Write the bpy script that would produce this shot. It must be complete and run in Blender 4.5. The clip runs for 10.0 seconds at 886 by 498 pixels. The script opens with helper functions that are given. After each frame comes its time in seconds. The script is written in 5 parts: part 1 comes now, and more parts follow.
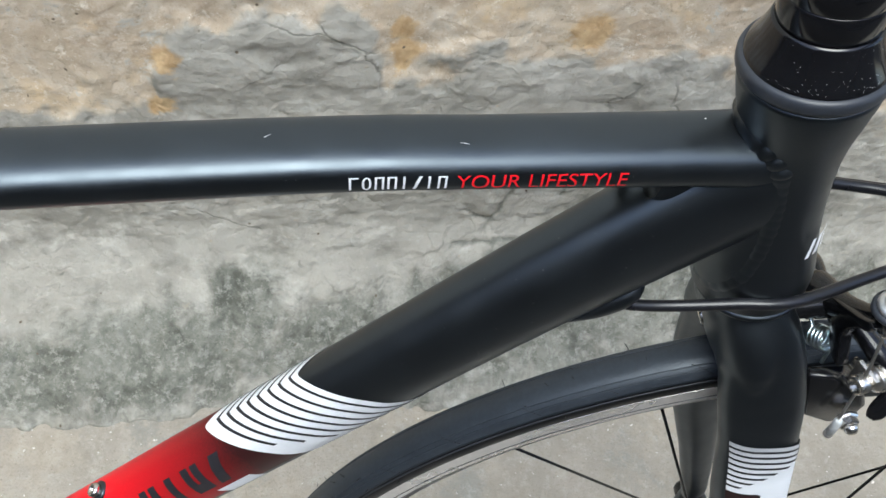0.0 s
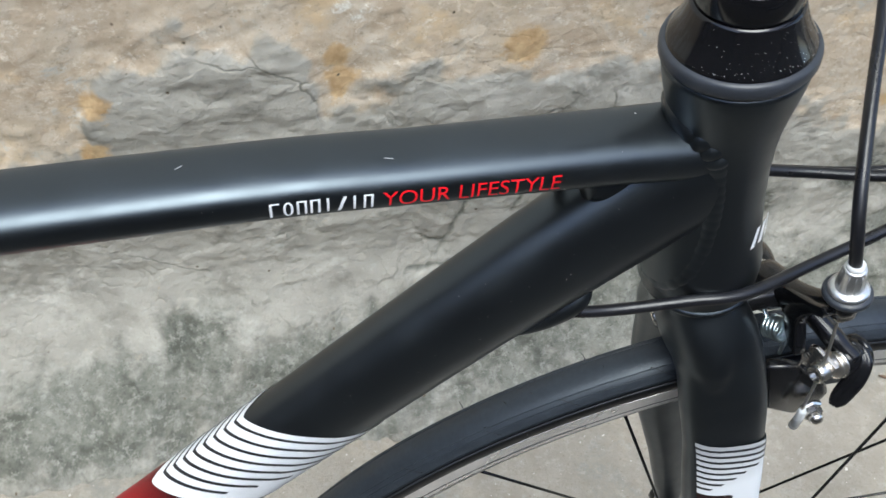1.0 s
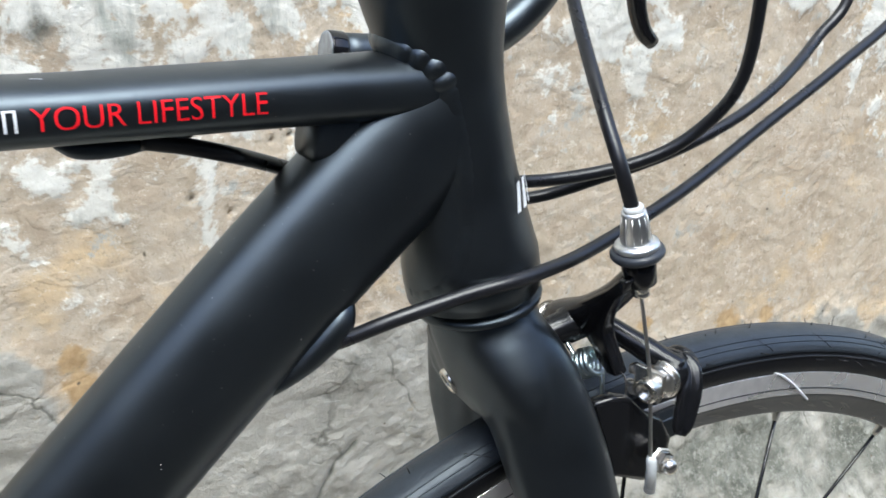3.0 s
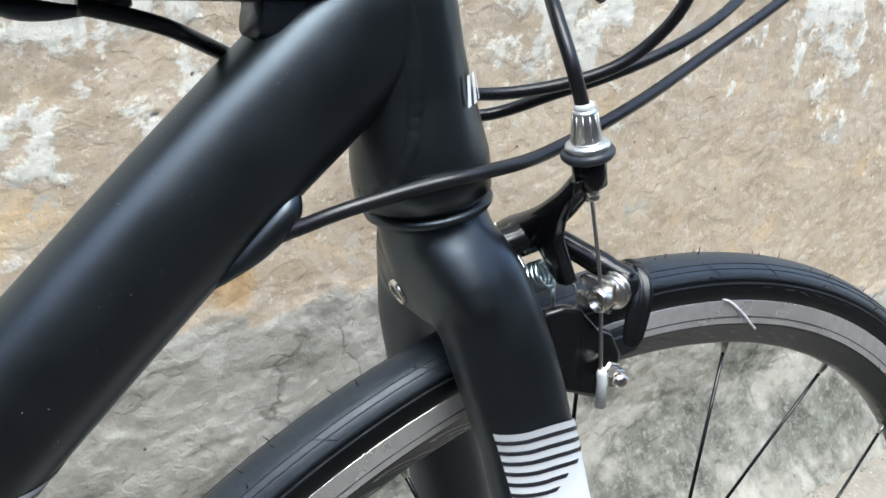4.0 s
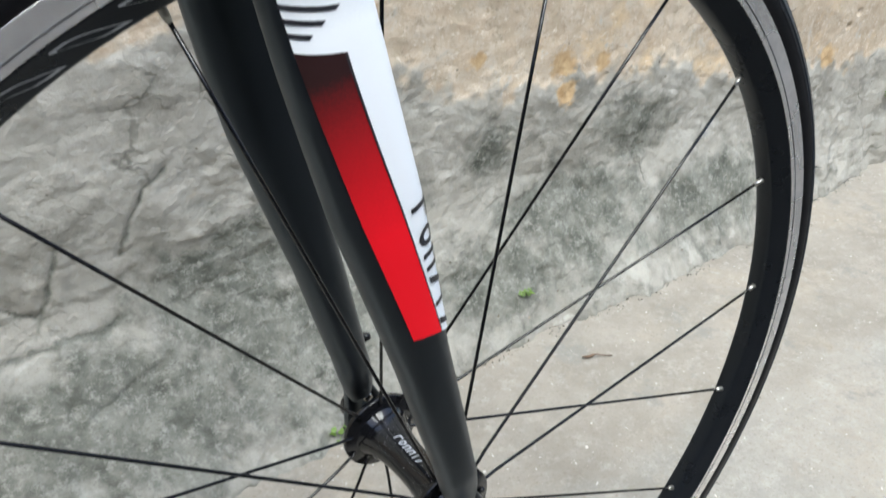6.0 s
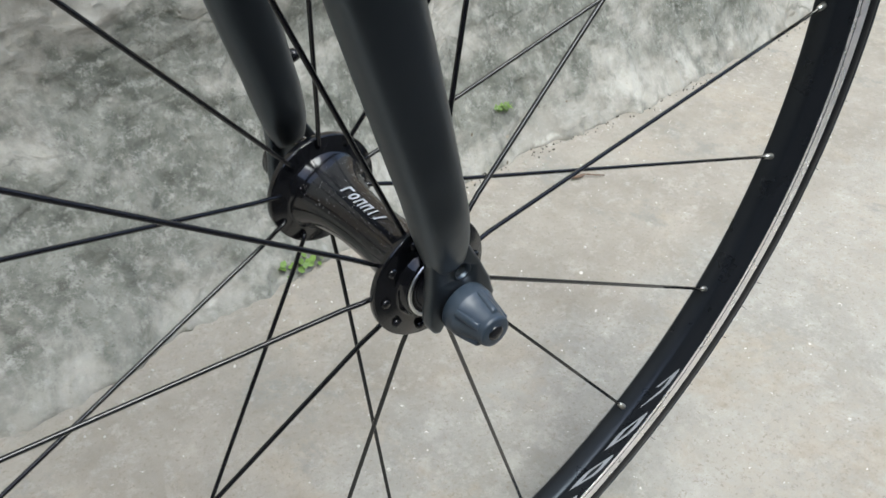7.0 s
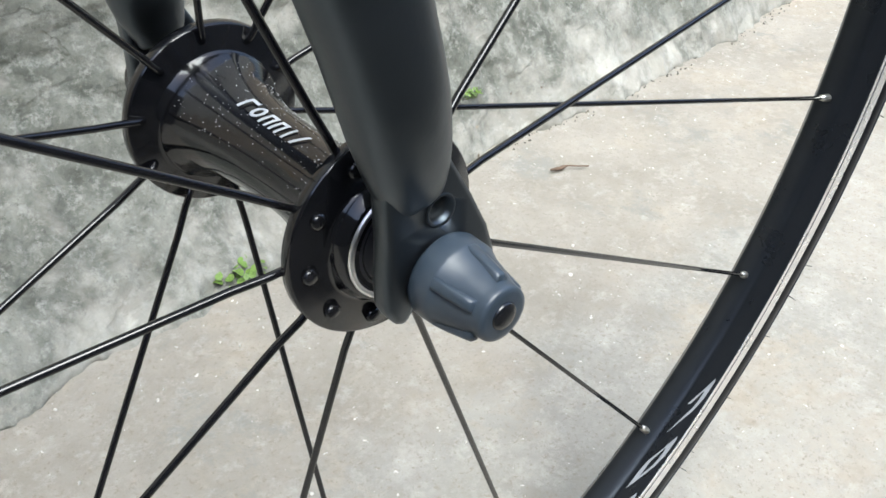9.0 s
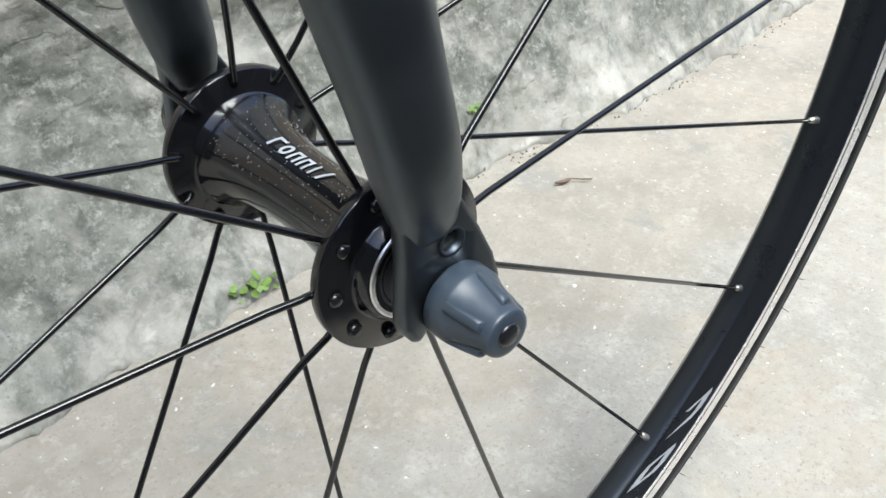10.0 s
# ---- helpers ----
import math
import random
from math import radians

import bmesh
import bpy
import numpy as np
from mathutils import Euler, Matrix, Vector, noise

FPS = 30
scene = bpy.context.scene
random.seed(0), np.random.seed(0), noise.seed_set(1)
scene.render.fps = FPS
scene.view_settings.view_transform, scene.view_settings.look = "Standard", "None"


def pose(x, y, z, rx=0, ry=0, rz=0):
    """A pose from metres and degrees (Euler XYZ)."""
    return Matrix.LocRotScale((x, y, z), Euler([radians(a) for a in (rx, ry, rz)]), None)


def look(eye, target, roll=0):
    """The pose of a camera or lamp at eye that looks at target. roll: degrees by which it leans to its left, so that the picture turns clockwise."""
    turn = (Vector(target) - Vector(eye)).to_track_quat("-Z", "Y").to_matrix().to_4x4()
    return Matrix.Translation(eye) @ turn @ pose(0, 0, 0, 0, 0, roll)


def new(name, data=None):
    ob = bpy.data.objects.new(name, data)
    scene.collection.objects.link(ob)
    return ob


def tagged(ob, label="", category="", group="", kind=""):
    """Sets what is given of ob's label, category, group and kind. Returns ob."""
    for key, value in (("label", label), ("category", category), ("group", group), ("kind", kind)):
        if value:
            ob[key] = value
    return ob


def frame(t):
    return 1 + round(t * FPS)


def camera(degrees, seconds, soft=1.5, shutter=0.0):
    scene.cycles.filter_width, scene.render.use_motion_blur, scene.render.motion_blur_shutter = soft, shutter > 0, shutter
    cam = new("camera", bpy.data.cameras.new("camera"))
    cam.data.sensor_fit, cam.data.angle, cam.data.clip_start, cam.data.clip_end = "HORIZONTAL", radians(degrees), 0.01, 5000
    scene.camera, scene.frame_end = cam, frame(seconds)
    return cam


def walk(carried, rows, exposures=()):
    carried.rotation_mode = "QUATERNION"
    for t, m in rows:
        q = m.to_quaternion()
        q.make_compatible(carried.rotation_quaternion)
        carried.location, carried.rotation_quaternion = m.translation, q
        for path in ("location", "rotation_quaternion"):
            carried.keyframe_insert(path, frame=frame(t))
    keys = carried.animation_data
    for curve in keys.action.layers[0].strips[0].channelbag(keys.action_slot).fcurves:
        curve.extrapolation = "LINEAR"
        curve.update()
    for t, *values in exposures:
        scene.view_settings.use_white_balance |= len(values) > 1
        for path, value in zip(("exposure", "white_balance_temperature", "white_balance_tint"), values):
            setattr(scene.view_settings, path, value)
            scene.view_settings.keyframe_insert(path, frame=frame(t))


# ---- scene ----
cam = camera(53.58, 10.0, shutter=0.15)
ROWS = [
    (0, -0.283, -0.2135, 1.0085, 38.24, -5.22, -3.64),
    (0.5, -0.2755, -0.2123, 1.0013, 38.36, -5.47, -4.11),
    (1, -0.2722, -0.2081, 0.9972, 40.38, -3.97, -9.17),
    (1.5, -0.2772, -0.2156, 0.9796, 44.41, -3.32, -17.95),
    (2, -0.2582, -0.2051, 0.9251, 56.09, -3.38, -18.62),
    (2.5, -0.266, -0.2356, 0.8663, 67.67, -1.02, -21.71),
    (3, -0.253, -0.2478, 0.8472, 68.04, -1.37, -26.92),
    (3.2, -0.2475, -0.2489, 0.8372, 68.06, -1.85, -28.24),
    (4.3, -0.2584, -0.2614, 0.7927, 68.65, -2.63, -29.87),
    (4.5, -0.2592, -0.2644, 0.7753, 68.24, -2.72, -30.05),
    (5, -0.2271, -0.2687, 0.7554, 66.45, -2.41, -31.68),
    (5.5, -0.2164, -0.2825, 0.7342, 66.31, -3.69, -35.12),
    (6, -0.2127, -0.2946, 0.6863, 59.89, -3.43, -35.03),
    (6.2, -0.2072, -0.2967, 0.6647, 57.03, -3.42, -34.85),
    (7.3, -0.1222, -0.1917, 0.4826, 52.16, -2.13, -39.73),
    (7.5, -0.1062, -0.1812, 0.4579, 52.6, -2.84, -40.98),
    (8, -0.1032, -0.1554, 0.4428, 53.3, -2.81, -40.94),
    (8.5, -0.0935, -0.1535, 0.4357, 53.84, -2.55, -41.06),
    (9, -0.0945, -0.1548, 0.4403, 54.47, -2.42, -41.25),
    (9.5, -0.0978, -0.1585, 0.448, 54.86, -2.22, -41.27),
    (10, -0.1058, -0.165, 0.4561, 54.95, -2.03, -41.04),
]
walk(cam, [(t, pose(x, y, z, rx, ry, rz)) for t, x, y, z, rx, ry, rz in ROWS],
     [(0, 2.0), (0.8, 2.0), (2.0, 2.2), (2.5, 2.33), (3.2, 2.3), (4.5, 2.3), (5.0, 2.46), (5.5, 2.42), (6.0, 2.14), (7.3, 2.10), (8.0, 2.46), (8.5, 2.52), (10, 2.52)])

# ---- light ----
world = bpy.data.worlds.new("sky")
scene.world = world
world.use_nodes = True
wn = world.node_tree.nodes
sky = wn.new("ShaderNodeTexSky")
sky.sky_type, sky.sun_disc = "NISHITA", False
sky.sun_elevation, sky.sun_rotation = radians(66), radians(194)
sky.dust_density, sky.air_density = 1.8, 1.0
wn["Background"].inputs["Strength"].default_value = 0.10
world.node_tree.links.new(sky.outputs[0], wn["Background"].inputs["Color"])
sun = new("sun", bpy.data.lights.new("sun", "SUN"))
sun.data.energy, sun.data.angle, sun.data.color = 0.85, radians(38), (0.89, 1.0, 0.985)
sun.matrix_world = look((-0.35, -1.40, 3.24), (0, 0, 0))


# ---- materials ----
def nodes_of(name):
    m = bpy.data.materials.new(name)
    m.use_nodes = True
    return m, m.node_tree.nodes, m.node_tree.links, m.node_tree.nodes["Principled BSDF"]


def finish(name, color, rough, metal=0.0, grain=0.15, scale=60.0, bump=0.0, bscale=300.0, vary=0.12, specular=0.5, coat=0.0, tint=(1.0, 1.0, 1.0), ior=1.5):
    """A plain finish with two scales of variation in tone and gloss, and a fine relief."""
    m, n, l, p = nodes_of(name)
    tc = n.new("ShaderNodeTexCoord")
    a, b = n.new("ShaderNodeTexNoise"), n.new("ShaderNodeTexNoise")
    a.inputs["Scale"].default_value, b.inputs["Scale"].default_value = scale, scale * 7
    a.inputs["Detail"].default_value = b.inputs["Detail"].default_value = 5
    for t in (a, b):
        l.new(tc.outputs["Object"], t.inputs["Vector"])
    add = n.new("ShaderNodeMath")
    add.operation = "ADD"
    l.new(a.outputs["Fac"], add.inputs[0])
    l.new(b.outputs["Fac"], add.inputs[1])
    r = n.new("ShaderNodeMapRange")
    r.inputs["From Min"].default_value, r.inputs["From Max"].default_value = 0.7, 1.3
    l.new(add.outputs[0], r.inputs["Value"])
    mix = n.new("ShaderNodeMix")
    mix.data_type = "RGBA"
    lo, hi = [max(0.0, c * (1 - vary)) for c in color], [min(1.0, c * (1 + vary)) for c in color]
    mix.inputs["A"].default_value, mix.inputs["B"].default_value = (*lo, 1), (*hi, 1)
    l.new(r.outputs[0], mix.inputs["Factor"])
    l.new(mix.outputs["Result"], p.inputs["Base Color"])
    rr = n.new("ShaderNodeMapRange")
    rr.inputs["From Min"].default_value, rr.inputs["From Max"].default_value = 0.3, 0.7
    rr.inputs["To Min"].default_value, rr.inputs["To Max"].default_value = max(0.02, rough * (1 - grain)), min(1.0, rough * (1 + grain))
    l.new(a.outputs["Fac"], rr.inputs["Value"])
    l.new(rr.outputs[0], p.inputs["Roughness"])
    p.inputs["Metallic"].default_value = metal
    p.inputs["Specular IOR Level"].default_value = specular
    p.inputs["Specular Tint"].default_value = (*tint, 1)
    p.inputs["IOR"].default_value = ior
    p.inputs["Coat Weight"].default_value = coat
    p.inputs["Coat Roughness"].default_value = 0.08
    if bump:
        c, bp = n.new("ShaderNodeTexNoise"), n.new("ShaderNodeBump")
        c.inputs["Scale"].default_value, c.inputs["Detail"].default_value = bscale, 4
        l.new(tc.outputs["Object"], c.inputs["Vector"])
        l.new(c.outputs["Fac"], bp.inputs["Height"])
        bp.inputs["Strength"].default_value, bp.inputs["Distance"].default_value = bump, 0.001
        l.new(bp.outputs[0], p.inputs["Normal"])
    return m


MATTE = finish("matte_black_paint", (0.003, 0.0028, 0.0028), 0.37, bump=0.03, bscale=900, specular=1.0, tint=(0.74, 0.88, 1.0), ior=1.55)
GLOSS = finish("gloss_black", (0.006, 0.006, 0.007), 0.11, bump=0.02)
SATIN = finish("satin_black_caliper", (0.007, 0.007, 0.008), 0.2, bump=0.03, specular=0.4)
BLACKALU = finish("black_anodised", (0.008, 0.008, 0.009), 0.2, bump=0.05, bscale=500)
RUBBER = finish("tyre_rubber", (0.022, 0.027, 0.034), 0.40, bump=0.12, bscale=700, vary=0.25, specular=0.42, tint=(0.82, 0.91, 1.0))
RUBBER_WALL = finish("tyre_sidewall", (0.004, 0.004, 0.005), 0.42, bump=0.12, bscale=700, vary=0.2, specular=0.3)
RING = finish("rubber_ring", (0.03, 0.034, 0.042), 0.42)
CABLE = finish("cable_housing", (0.010, 0.010, 0.012), 0.3, bump=0.05)
STEEL = finish("steel", (0.74, 0.69, 0.62), 0.26, metal=1.0, bump=0.05, bscale=400)
ZINC = finish("zinc_spring", (0.62, 0.72, 0.76), 0.3, metal=1.0)
CHROME = finish("bright_aluminium", (0.84, 0.83, 0.81), 0.38, metal=1.0, bump=0.1, bscale=900)
FILM = finish("clear_film", (0.24, 0.25, 0.26), 0.16, vary=0.3, scale=30, coat=0.5)
WIRE = finish("cable_strand", (0.5, 0.48, 0.45), 0.35, metal=1.0, bump=0.3, bscale=1500)
TRACK = finish("machined_brake_track", (0.84, 0.81, 0.78), 0.28, metal=0.75, bump=0.05, bscale=600, scale=25)
RIMBLACK = finish("rim_black", (0.008, 0.009, 0.011), 0.3, bump=0.05, specular=0.35, tint=(0.8, 0.9, 1.0))
NUT = finish("grey_plastic_nut", (0.030, 0.042, 0.056), 0.36, bump=0.06, bscale=400, vary=0.08)
WHITE = finish("white_decal", (0.78, 0.8, 0.82), 0.4, vary=0.03)
INK = finish("black_decal", (0.02, 0.02, 0.024), 0.4)
RIMINK = finish("grey_rim_decal", (0.26, 0.27, 0.285), 0.45, vary=0.05)
SILVERINK = finish("silver_decal", (0.42, 0.43, 0.45), 0.4, vary=0.05)
REDINK = finish("red_decal", (0.80, 0.012, 0.022), 0.4, vary=0.05)
CLEAR = finish("milky_plastic", (0.62, 0.63, 0.62), 0.3, vary=0.05)
NIPPLE = finish("nipple_metal", (0.55, 0.53, 0.48), 0.3, metal=0.9)
DIMINK = finish("dim_grey_decal", (0.06, 0.06, 0.063), 0.4, vary=0.05)
DUST = finish("dust_speck", (0.55, 0.54, 0.53), 0.9)
CREAM = finish("cream_nipple", (0.42, 0.4, 0.33), 0.45)
HAIR = finish("rubber_hair", (0.015, 0.015, 0.016), 0.6)
THREAD = finish("white_thread", (0.75, 0.73, 0.75), 0.7, bump=0.3, bscale=2000)
GREEN = finish("weed_leaf", (0.12, 0.20, 0.035), 0.5, vary=0.4, scale=90)
TWIG = finish("dry_twig", (0.14, 0.09, 0.06), 0.8, bump=0.3, vary=0.35)
SOIL = finish("dark_soil", (0.075, 0.065, 0.05), 0.9, vary=0.5, scale=60)
PEBBLE = finish("pebble", (0.5, 0.47, 0.42), 0.8, vary=0.35, scale=40)


def fade(name, axis_from, axis_to, dark, bright):
    """Paint that fades between two colours along one direction of the part."""
    m, n, l, p = nodes_of(name)
    tc, sub, dot = n.new("ShaderNodeTexCoord"), n.new("ShaderNodeVectorMath"), n.new("ShaderNodeVectorMath")
    sub.operation, dot.operation = "SUBTRACT", "DOT_PRODUCT"
    d = Vector(axis_to) - Vector(axis_from)
    sub.inputs[1].default_value = axis_from
    dot.inputs[1].default_value = d / d.length_squared
    l.new(tc.outputs["Object"], sub.inputs[0])
    l.new(sub.outputs[0], dot.inputs[0])
    noise_tex, add = n.new("ShaderNodeTexNoise"), n.new("ShaderNodeMath")
    noise_tex.inputs["Scale"].default_value = 900
    l.new(tc.outputs["Object"], noise_tex.inputs["Vector"])
    add.operation = "MULTIPLY_ADD"
    add.inputs[1].default_value = 0.12
    l.new(noise_tex.outputs["Fac"], add.inputs[0])
    l.new(dot.outputs["Value"], add.inputs[2])
    ramp = n.new("ShaderNodeValToRGB")
    ramp.color_ramp.elements[0].color, ramp.color_ramp.elements[1].color = (*dark, 1), (*bright, 1)
    ramp.color_ramp.elements[0].position, ramp.color_ramp.elements[1].position = 0.02, 0.98
    l.new(add.outputs[0], ramp.inputs["Fac"])
    l.new(ramp.outputs["Color"], p.inputs["Base Color"])
    p.inputs["Roughness"].default_value = 0.4
    p.inputs["Specular IOR Level"].default_value = 0.3
    return m


def mixed(n, l, fac, a, b):
    mx = n.new("ShaderNodeMix")
    mx.data_type = "RGBA"
    for sock, v in (("A", a), ("B", b)):
        if isinstance(v, tuple):
            mx.inputs[sock].default_value = (*v, 1)
        else:
            l.new(v, mx.inputs[sock])
    l.new(fac, mx.inputs["Factor"])
    return mx.outputs["Result"]


def noise_at(n, l, coord, scale, detail=6, rough=0.6, lo=0.3, hi=0.7):
    t, r = n.new("ShaderNodeTexNoise"), n.new("ShaderNodeMapRange")
    t.inputs["Scale"].default_value, t.inputs["Detail"].default_value, t.inputs["Roughness"].default_value = scale, detail, rough
    r.inputs["From Min"].default_value, r.inputs["From Max"].default_value = lo, hi
    l.new(coord, t.inputs["Vector"])
    l.new(t.outputs["Fac"], r.inputs["Value"])
    return r.outputs[0]


def layer(n, l, name, coord, sharp=0.18, ragged=0.35, scale=70):
    """The mask of one wall coat: the coat's own attribute, frayed by noise at its edge."""
    at, t, ad, r = n.new("ShaderNodeAttribute"), n.new("ShaderNodeTexNoise"), n.new("ShaderNodeMath"), n.new("ShaderNodeMapRange")
    at.attribute_name = name
    t.inputs["Scale"].default_value, t.inputs["Detail"].default_value, t.inputs["Roughness"].default_value = scale, 7, 0.65
    l.new(coord, t.inputs["Vector"])
    ad.operation = "MULTIPLY_ADD"
    ad.inputs[1].default_value = ragged * 2
    l.new(t.outputs["Fac"], ad.inputs[0])
    l.new(at.outputs["Fac"], ad.inputs[2])
    r.inputs["From Min"].default_value, r.inputs["From Max"].default_value = 0.5 + ragged - sharp, 0.5 + ragged + sharp
    r.interpolation_type = "SMOOTHSTEP"
    l.new(ad.outputs[0], r.inputs["Value"])
    return r.outputs[0]


def scaled(n, l, coord, x, y, z):
    mp = n.new("ShaderNodeVectorMath")
    mp.operation = "MULTIPLY"
    mp.inputs[1].default_value = (x, y, z)
    l.new(coord, mp.inputs[0])
    return mp.outputs[0]


def warped(n, l, coord, scale, amount, detail=5):
    t, a = n.new("ShaderNodeTexNoise"), n.new("ShaderNodeVectorMath")
    t.inputs["Scale"].default_value, t.inputs["Detail"].default_value = scale, detail
    l.new(coord, t.inputs["Vector"])
    a.operation = "MULTIPLY_ADD"
    a.inputs[1].default_value = (amount, amount, amount)
    l.new(t.outputs["Color"], a.inputs[0])
    l.new(coord, a.inputs[2])
    return a.outputs[0]


def cracks(n, l, coord, scale, width):
    """Thin crooked lines: 0 in the line, 1 elsewhere."""
    v, r = n.new("ShaderNodeTexVoronoi"), n.new("ShaderNodeMapRange")
    v.feature = "DISTANCE_TO_EDGE"
    v.inputs["Scale"].default_value = scale
    l.new(coord, v.inputs["Vector"])
    r.inputs["From Max"].default_value = width
    l.new(v.outputs["Distance"], r.inputs["Value"])
    return r.outputs[0]


def calc(n, l, op, a, b):
    m = n.new("ShaderNodeMath")
    m.operation = op
    for k, v in enumerate((a, b)):
        if isinstance(v, float):
            m.inputs[k].default_value = v
        else:
            l.new(v, m.inputs[k])
    return m.outputs[0]


def wall_material():
    m, n, l, p = nodes_of("old_plaster")
    co = n.new("ShaderNodeTexCoord").outputs["Object"]
    shift = scaled(n, l, co, 1.0, 1.0, 1.15)
    bent = warped(n, l, co, 6, 0.08, 2)
    # grey cement coat
    grey = mixed(n, l, noise_at(n, l, co, 5, 6, 0.55), (0.222, 0.208, 0.178), (0.414, 0.392, 0.342))
    grey = mixed(n, l, noise_at(n, l, bent, 12, 5, 0.55, 0.44, 0.58), grey, (0.374, 0.355, 0.31))
    grey = mixed(n, l, noise_at(n, l, bent, 16, 6, 0.6, 0.55, 0.63), grey, (0.435, 0.415, 0.367))
    grey = mixed(n, l, noise_at(n, l, shift, 14, 6, 0.6, 0.56, 0.68), grey, (0.236, 0.223, 0.192))
    grey = mixed(n, l, noise_at(n, l, shift, 90, 6, 0.7, 0.54, 0.74), grey, (0.405, 0.388, 0.345))
    split = calc(n, l, "MAXIMUM", cracks(n, l, warped(n, l, co, 9, 0.10), 4, 0.008), noise_at(n, l, co, 5, 4, 0.6, 0.60, 0.54))
    grey = mixed(n, l, split, (0.167, 0.16, 0.135), grey)
    # sandy plaster under it
    beige = mixed(n, l, noise_at(n, l, co, 8, 9, 0.66), (0.364, 0.275, 0.19), (0.591, 0.495, 0.38))
    beige = mixed(n, l, noise_at(n, l, bent, 40, 8, 0.75, 0.44, 0.62), beige, (0.555, 0.480, 0.384))
    beige = mixed(n, l, noise_at(n, l, scaled(n, l, bent, 30.0, 30.0, 9.0), 1.0, 7, 0.65, 0.52, 0.70), beige, (0.463, 0.385, 0.285))
    beige = mixed(n, l, noise_at(n, l, shift, 12, 7, 0.6, 0.56, 0.70), beige, (0.611, 0.46, 0.29))
    beige = mixed(n, l, noise_at(n, l, co, 120, 8, 0.8, 0.55, 0.68), beige, (0.325, 0.26, 0.185))
    beige = mixed(n, l, noise_at(n, l, shift, 75, 9, 0.8, 0.555, 0.68), beige, (0.749, 0.69, 0.58))
    beige = mixed(n, l, noise_at(n, l, bent, 20, 9, 0.75, 0.60, 0.66), beige, (0.492, 0.48, 0.43))
    col = mixed(n, l, layer(n, l, "coat", bent, 0.26, 0.6, 30), grey, beige)
    col = mixed(n, l, layer(n, l, "rust", bent, 0.22, 1.0, 42), col, mixed(n, l, noise_at(n, l, co, 70), (0.374, 0.24, 0.12), (0.591, 0.43, 0.25)))
    lime = mixed(n, l, noise_at(n, l, co, 16, 8, 0.7), (0.611, 0.585, 0.515), (0.827, 0.805, 0.73))
    lime = mixed(n, l, noise_at(n, l, scaled(n, l, co, 30.0, 30.0, 9.0), 1.0, 8, 0.7, 0.54, 0.72), lime, (0.355, 0.365, 0.32))
    col = mixed(n, l, layer(n, l, "paint", bent, 0.17, 0.95, 150), col, lime)
    green = mixed(n, l, noise_at(n, l, bent, 24, 9, 0.72, 0.39, 0.62), (0.092, 0.094, 0.077), (0.222, 0.220, 0.188))
    green = mixed(n, l, noise_at(n, l, co, 85, 9, 0.78, 0.50, 0.64), green, (0.300, 0.296, 0.260))
    green = mixed(n, l, noise_at(n, l, co, 150, 8, 0.8, 0.56, 0.68), green, (0.088, 0.089, 0.072))
    col = mixed(n, l, layer(n, l, "moss_and_shade", bent, 0.42, 0.75, 40), col, green)
    # grit, pits and pale specks
    col = mixed(n, l, noise_at(n, l, co, 260, 4, 0.7, 0.22, 0.38), (0.217, 0.195, 0.155), col)
    pit, far_pit = n.new("ShaderNodeTexVoronoi"), n.new("ShaderNodeSeparateColor")
    pit.inputs["Scale"].default_value = 52
    l.new(bent, pit.inputs["Vector"])
    l.new(pit.outputs["Color"], far_pit.inputs[0])
    hole = n.new("ShaderNodeMapRange")
    hole.inputs["From Min"].default_value, hole.inputs["From Max"].default_value = 0.05, 0.12
    l.new(pit.outputs["Distance"], hole.inputs["Value"])
    pits = calc(n, l, "MAXIMUM", hole.outputs[0], calc(n, l, "LESS_THAN", far_pit.outputs[0], 0.86))
    col = mixed(n, l, pits, (0.128, 0.10, 0.07), col)
    l.new(col, p.inputs["Base Color"])
    p.inputs["Roughness"].default_value = 0.88
    p.inputs["Specular IOR Level"].default_value = 0.25
    keep, fall = n.new("ShaderNodeAttribute"), n.new("ShaderNodeMapRange")
    keep.attribute_name = "coat"
    fall.inputs["To Min"].default_value, fall.inputs["To Max"].default_value = 0.60, 0.42
    l.new(keep.outputs["Fac"], fall.inputs["Value"])
    relief_depth = fall.outputs[0]
    total = noise_at(n, l, co, 230, 6, 0.7)
    for value, weight in ((noise_at(n, l, co, 75, 6, 0.65), 1.1), (split, 0.7), (pits, 1.2), (noise_at(n, l, bent, 9, 4, 0.5, 0.485, 0.51), 1.1), (noise_at(n, l, bent, 14, 4, 0.5, 0.54, 0.56), 1.0), (noise_at(n, l, shift, 22, 4, 0.5, 0.42, 0.44), 0.9)):
        add = n.new("ShaderNodeMath")
        add.operation = "MULTIPLY_ADD"
        add.inputs[1].default_value = weight
        l.new(value, add.inputs[0])
        l.new(total, add.inputs[2])
        total = add.outputs[0]
    bump = n.new("ShaderNodeBump")
    bump.inputs["Distance"].default_value = 0.0011
    l.new(relief_depth, bump.inputs["Strength"])
    l.new(total, bump.inputs["Height"])
    l.new(bump.outputs[0], p.inputs["Normal"])
    return m


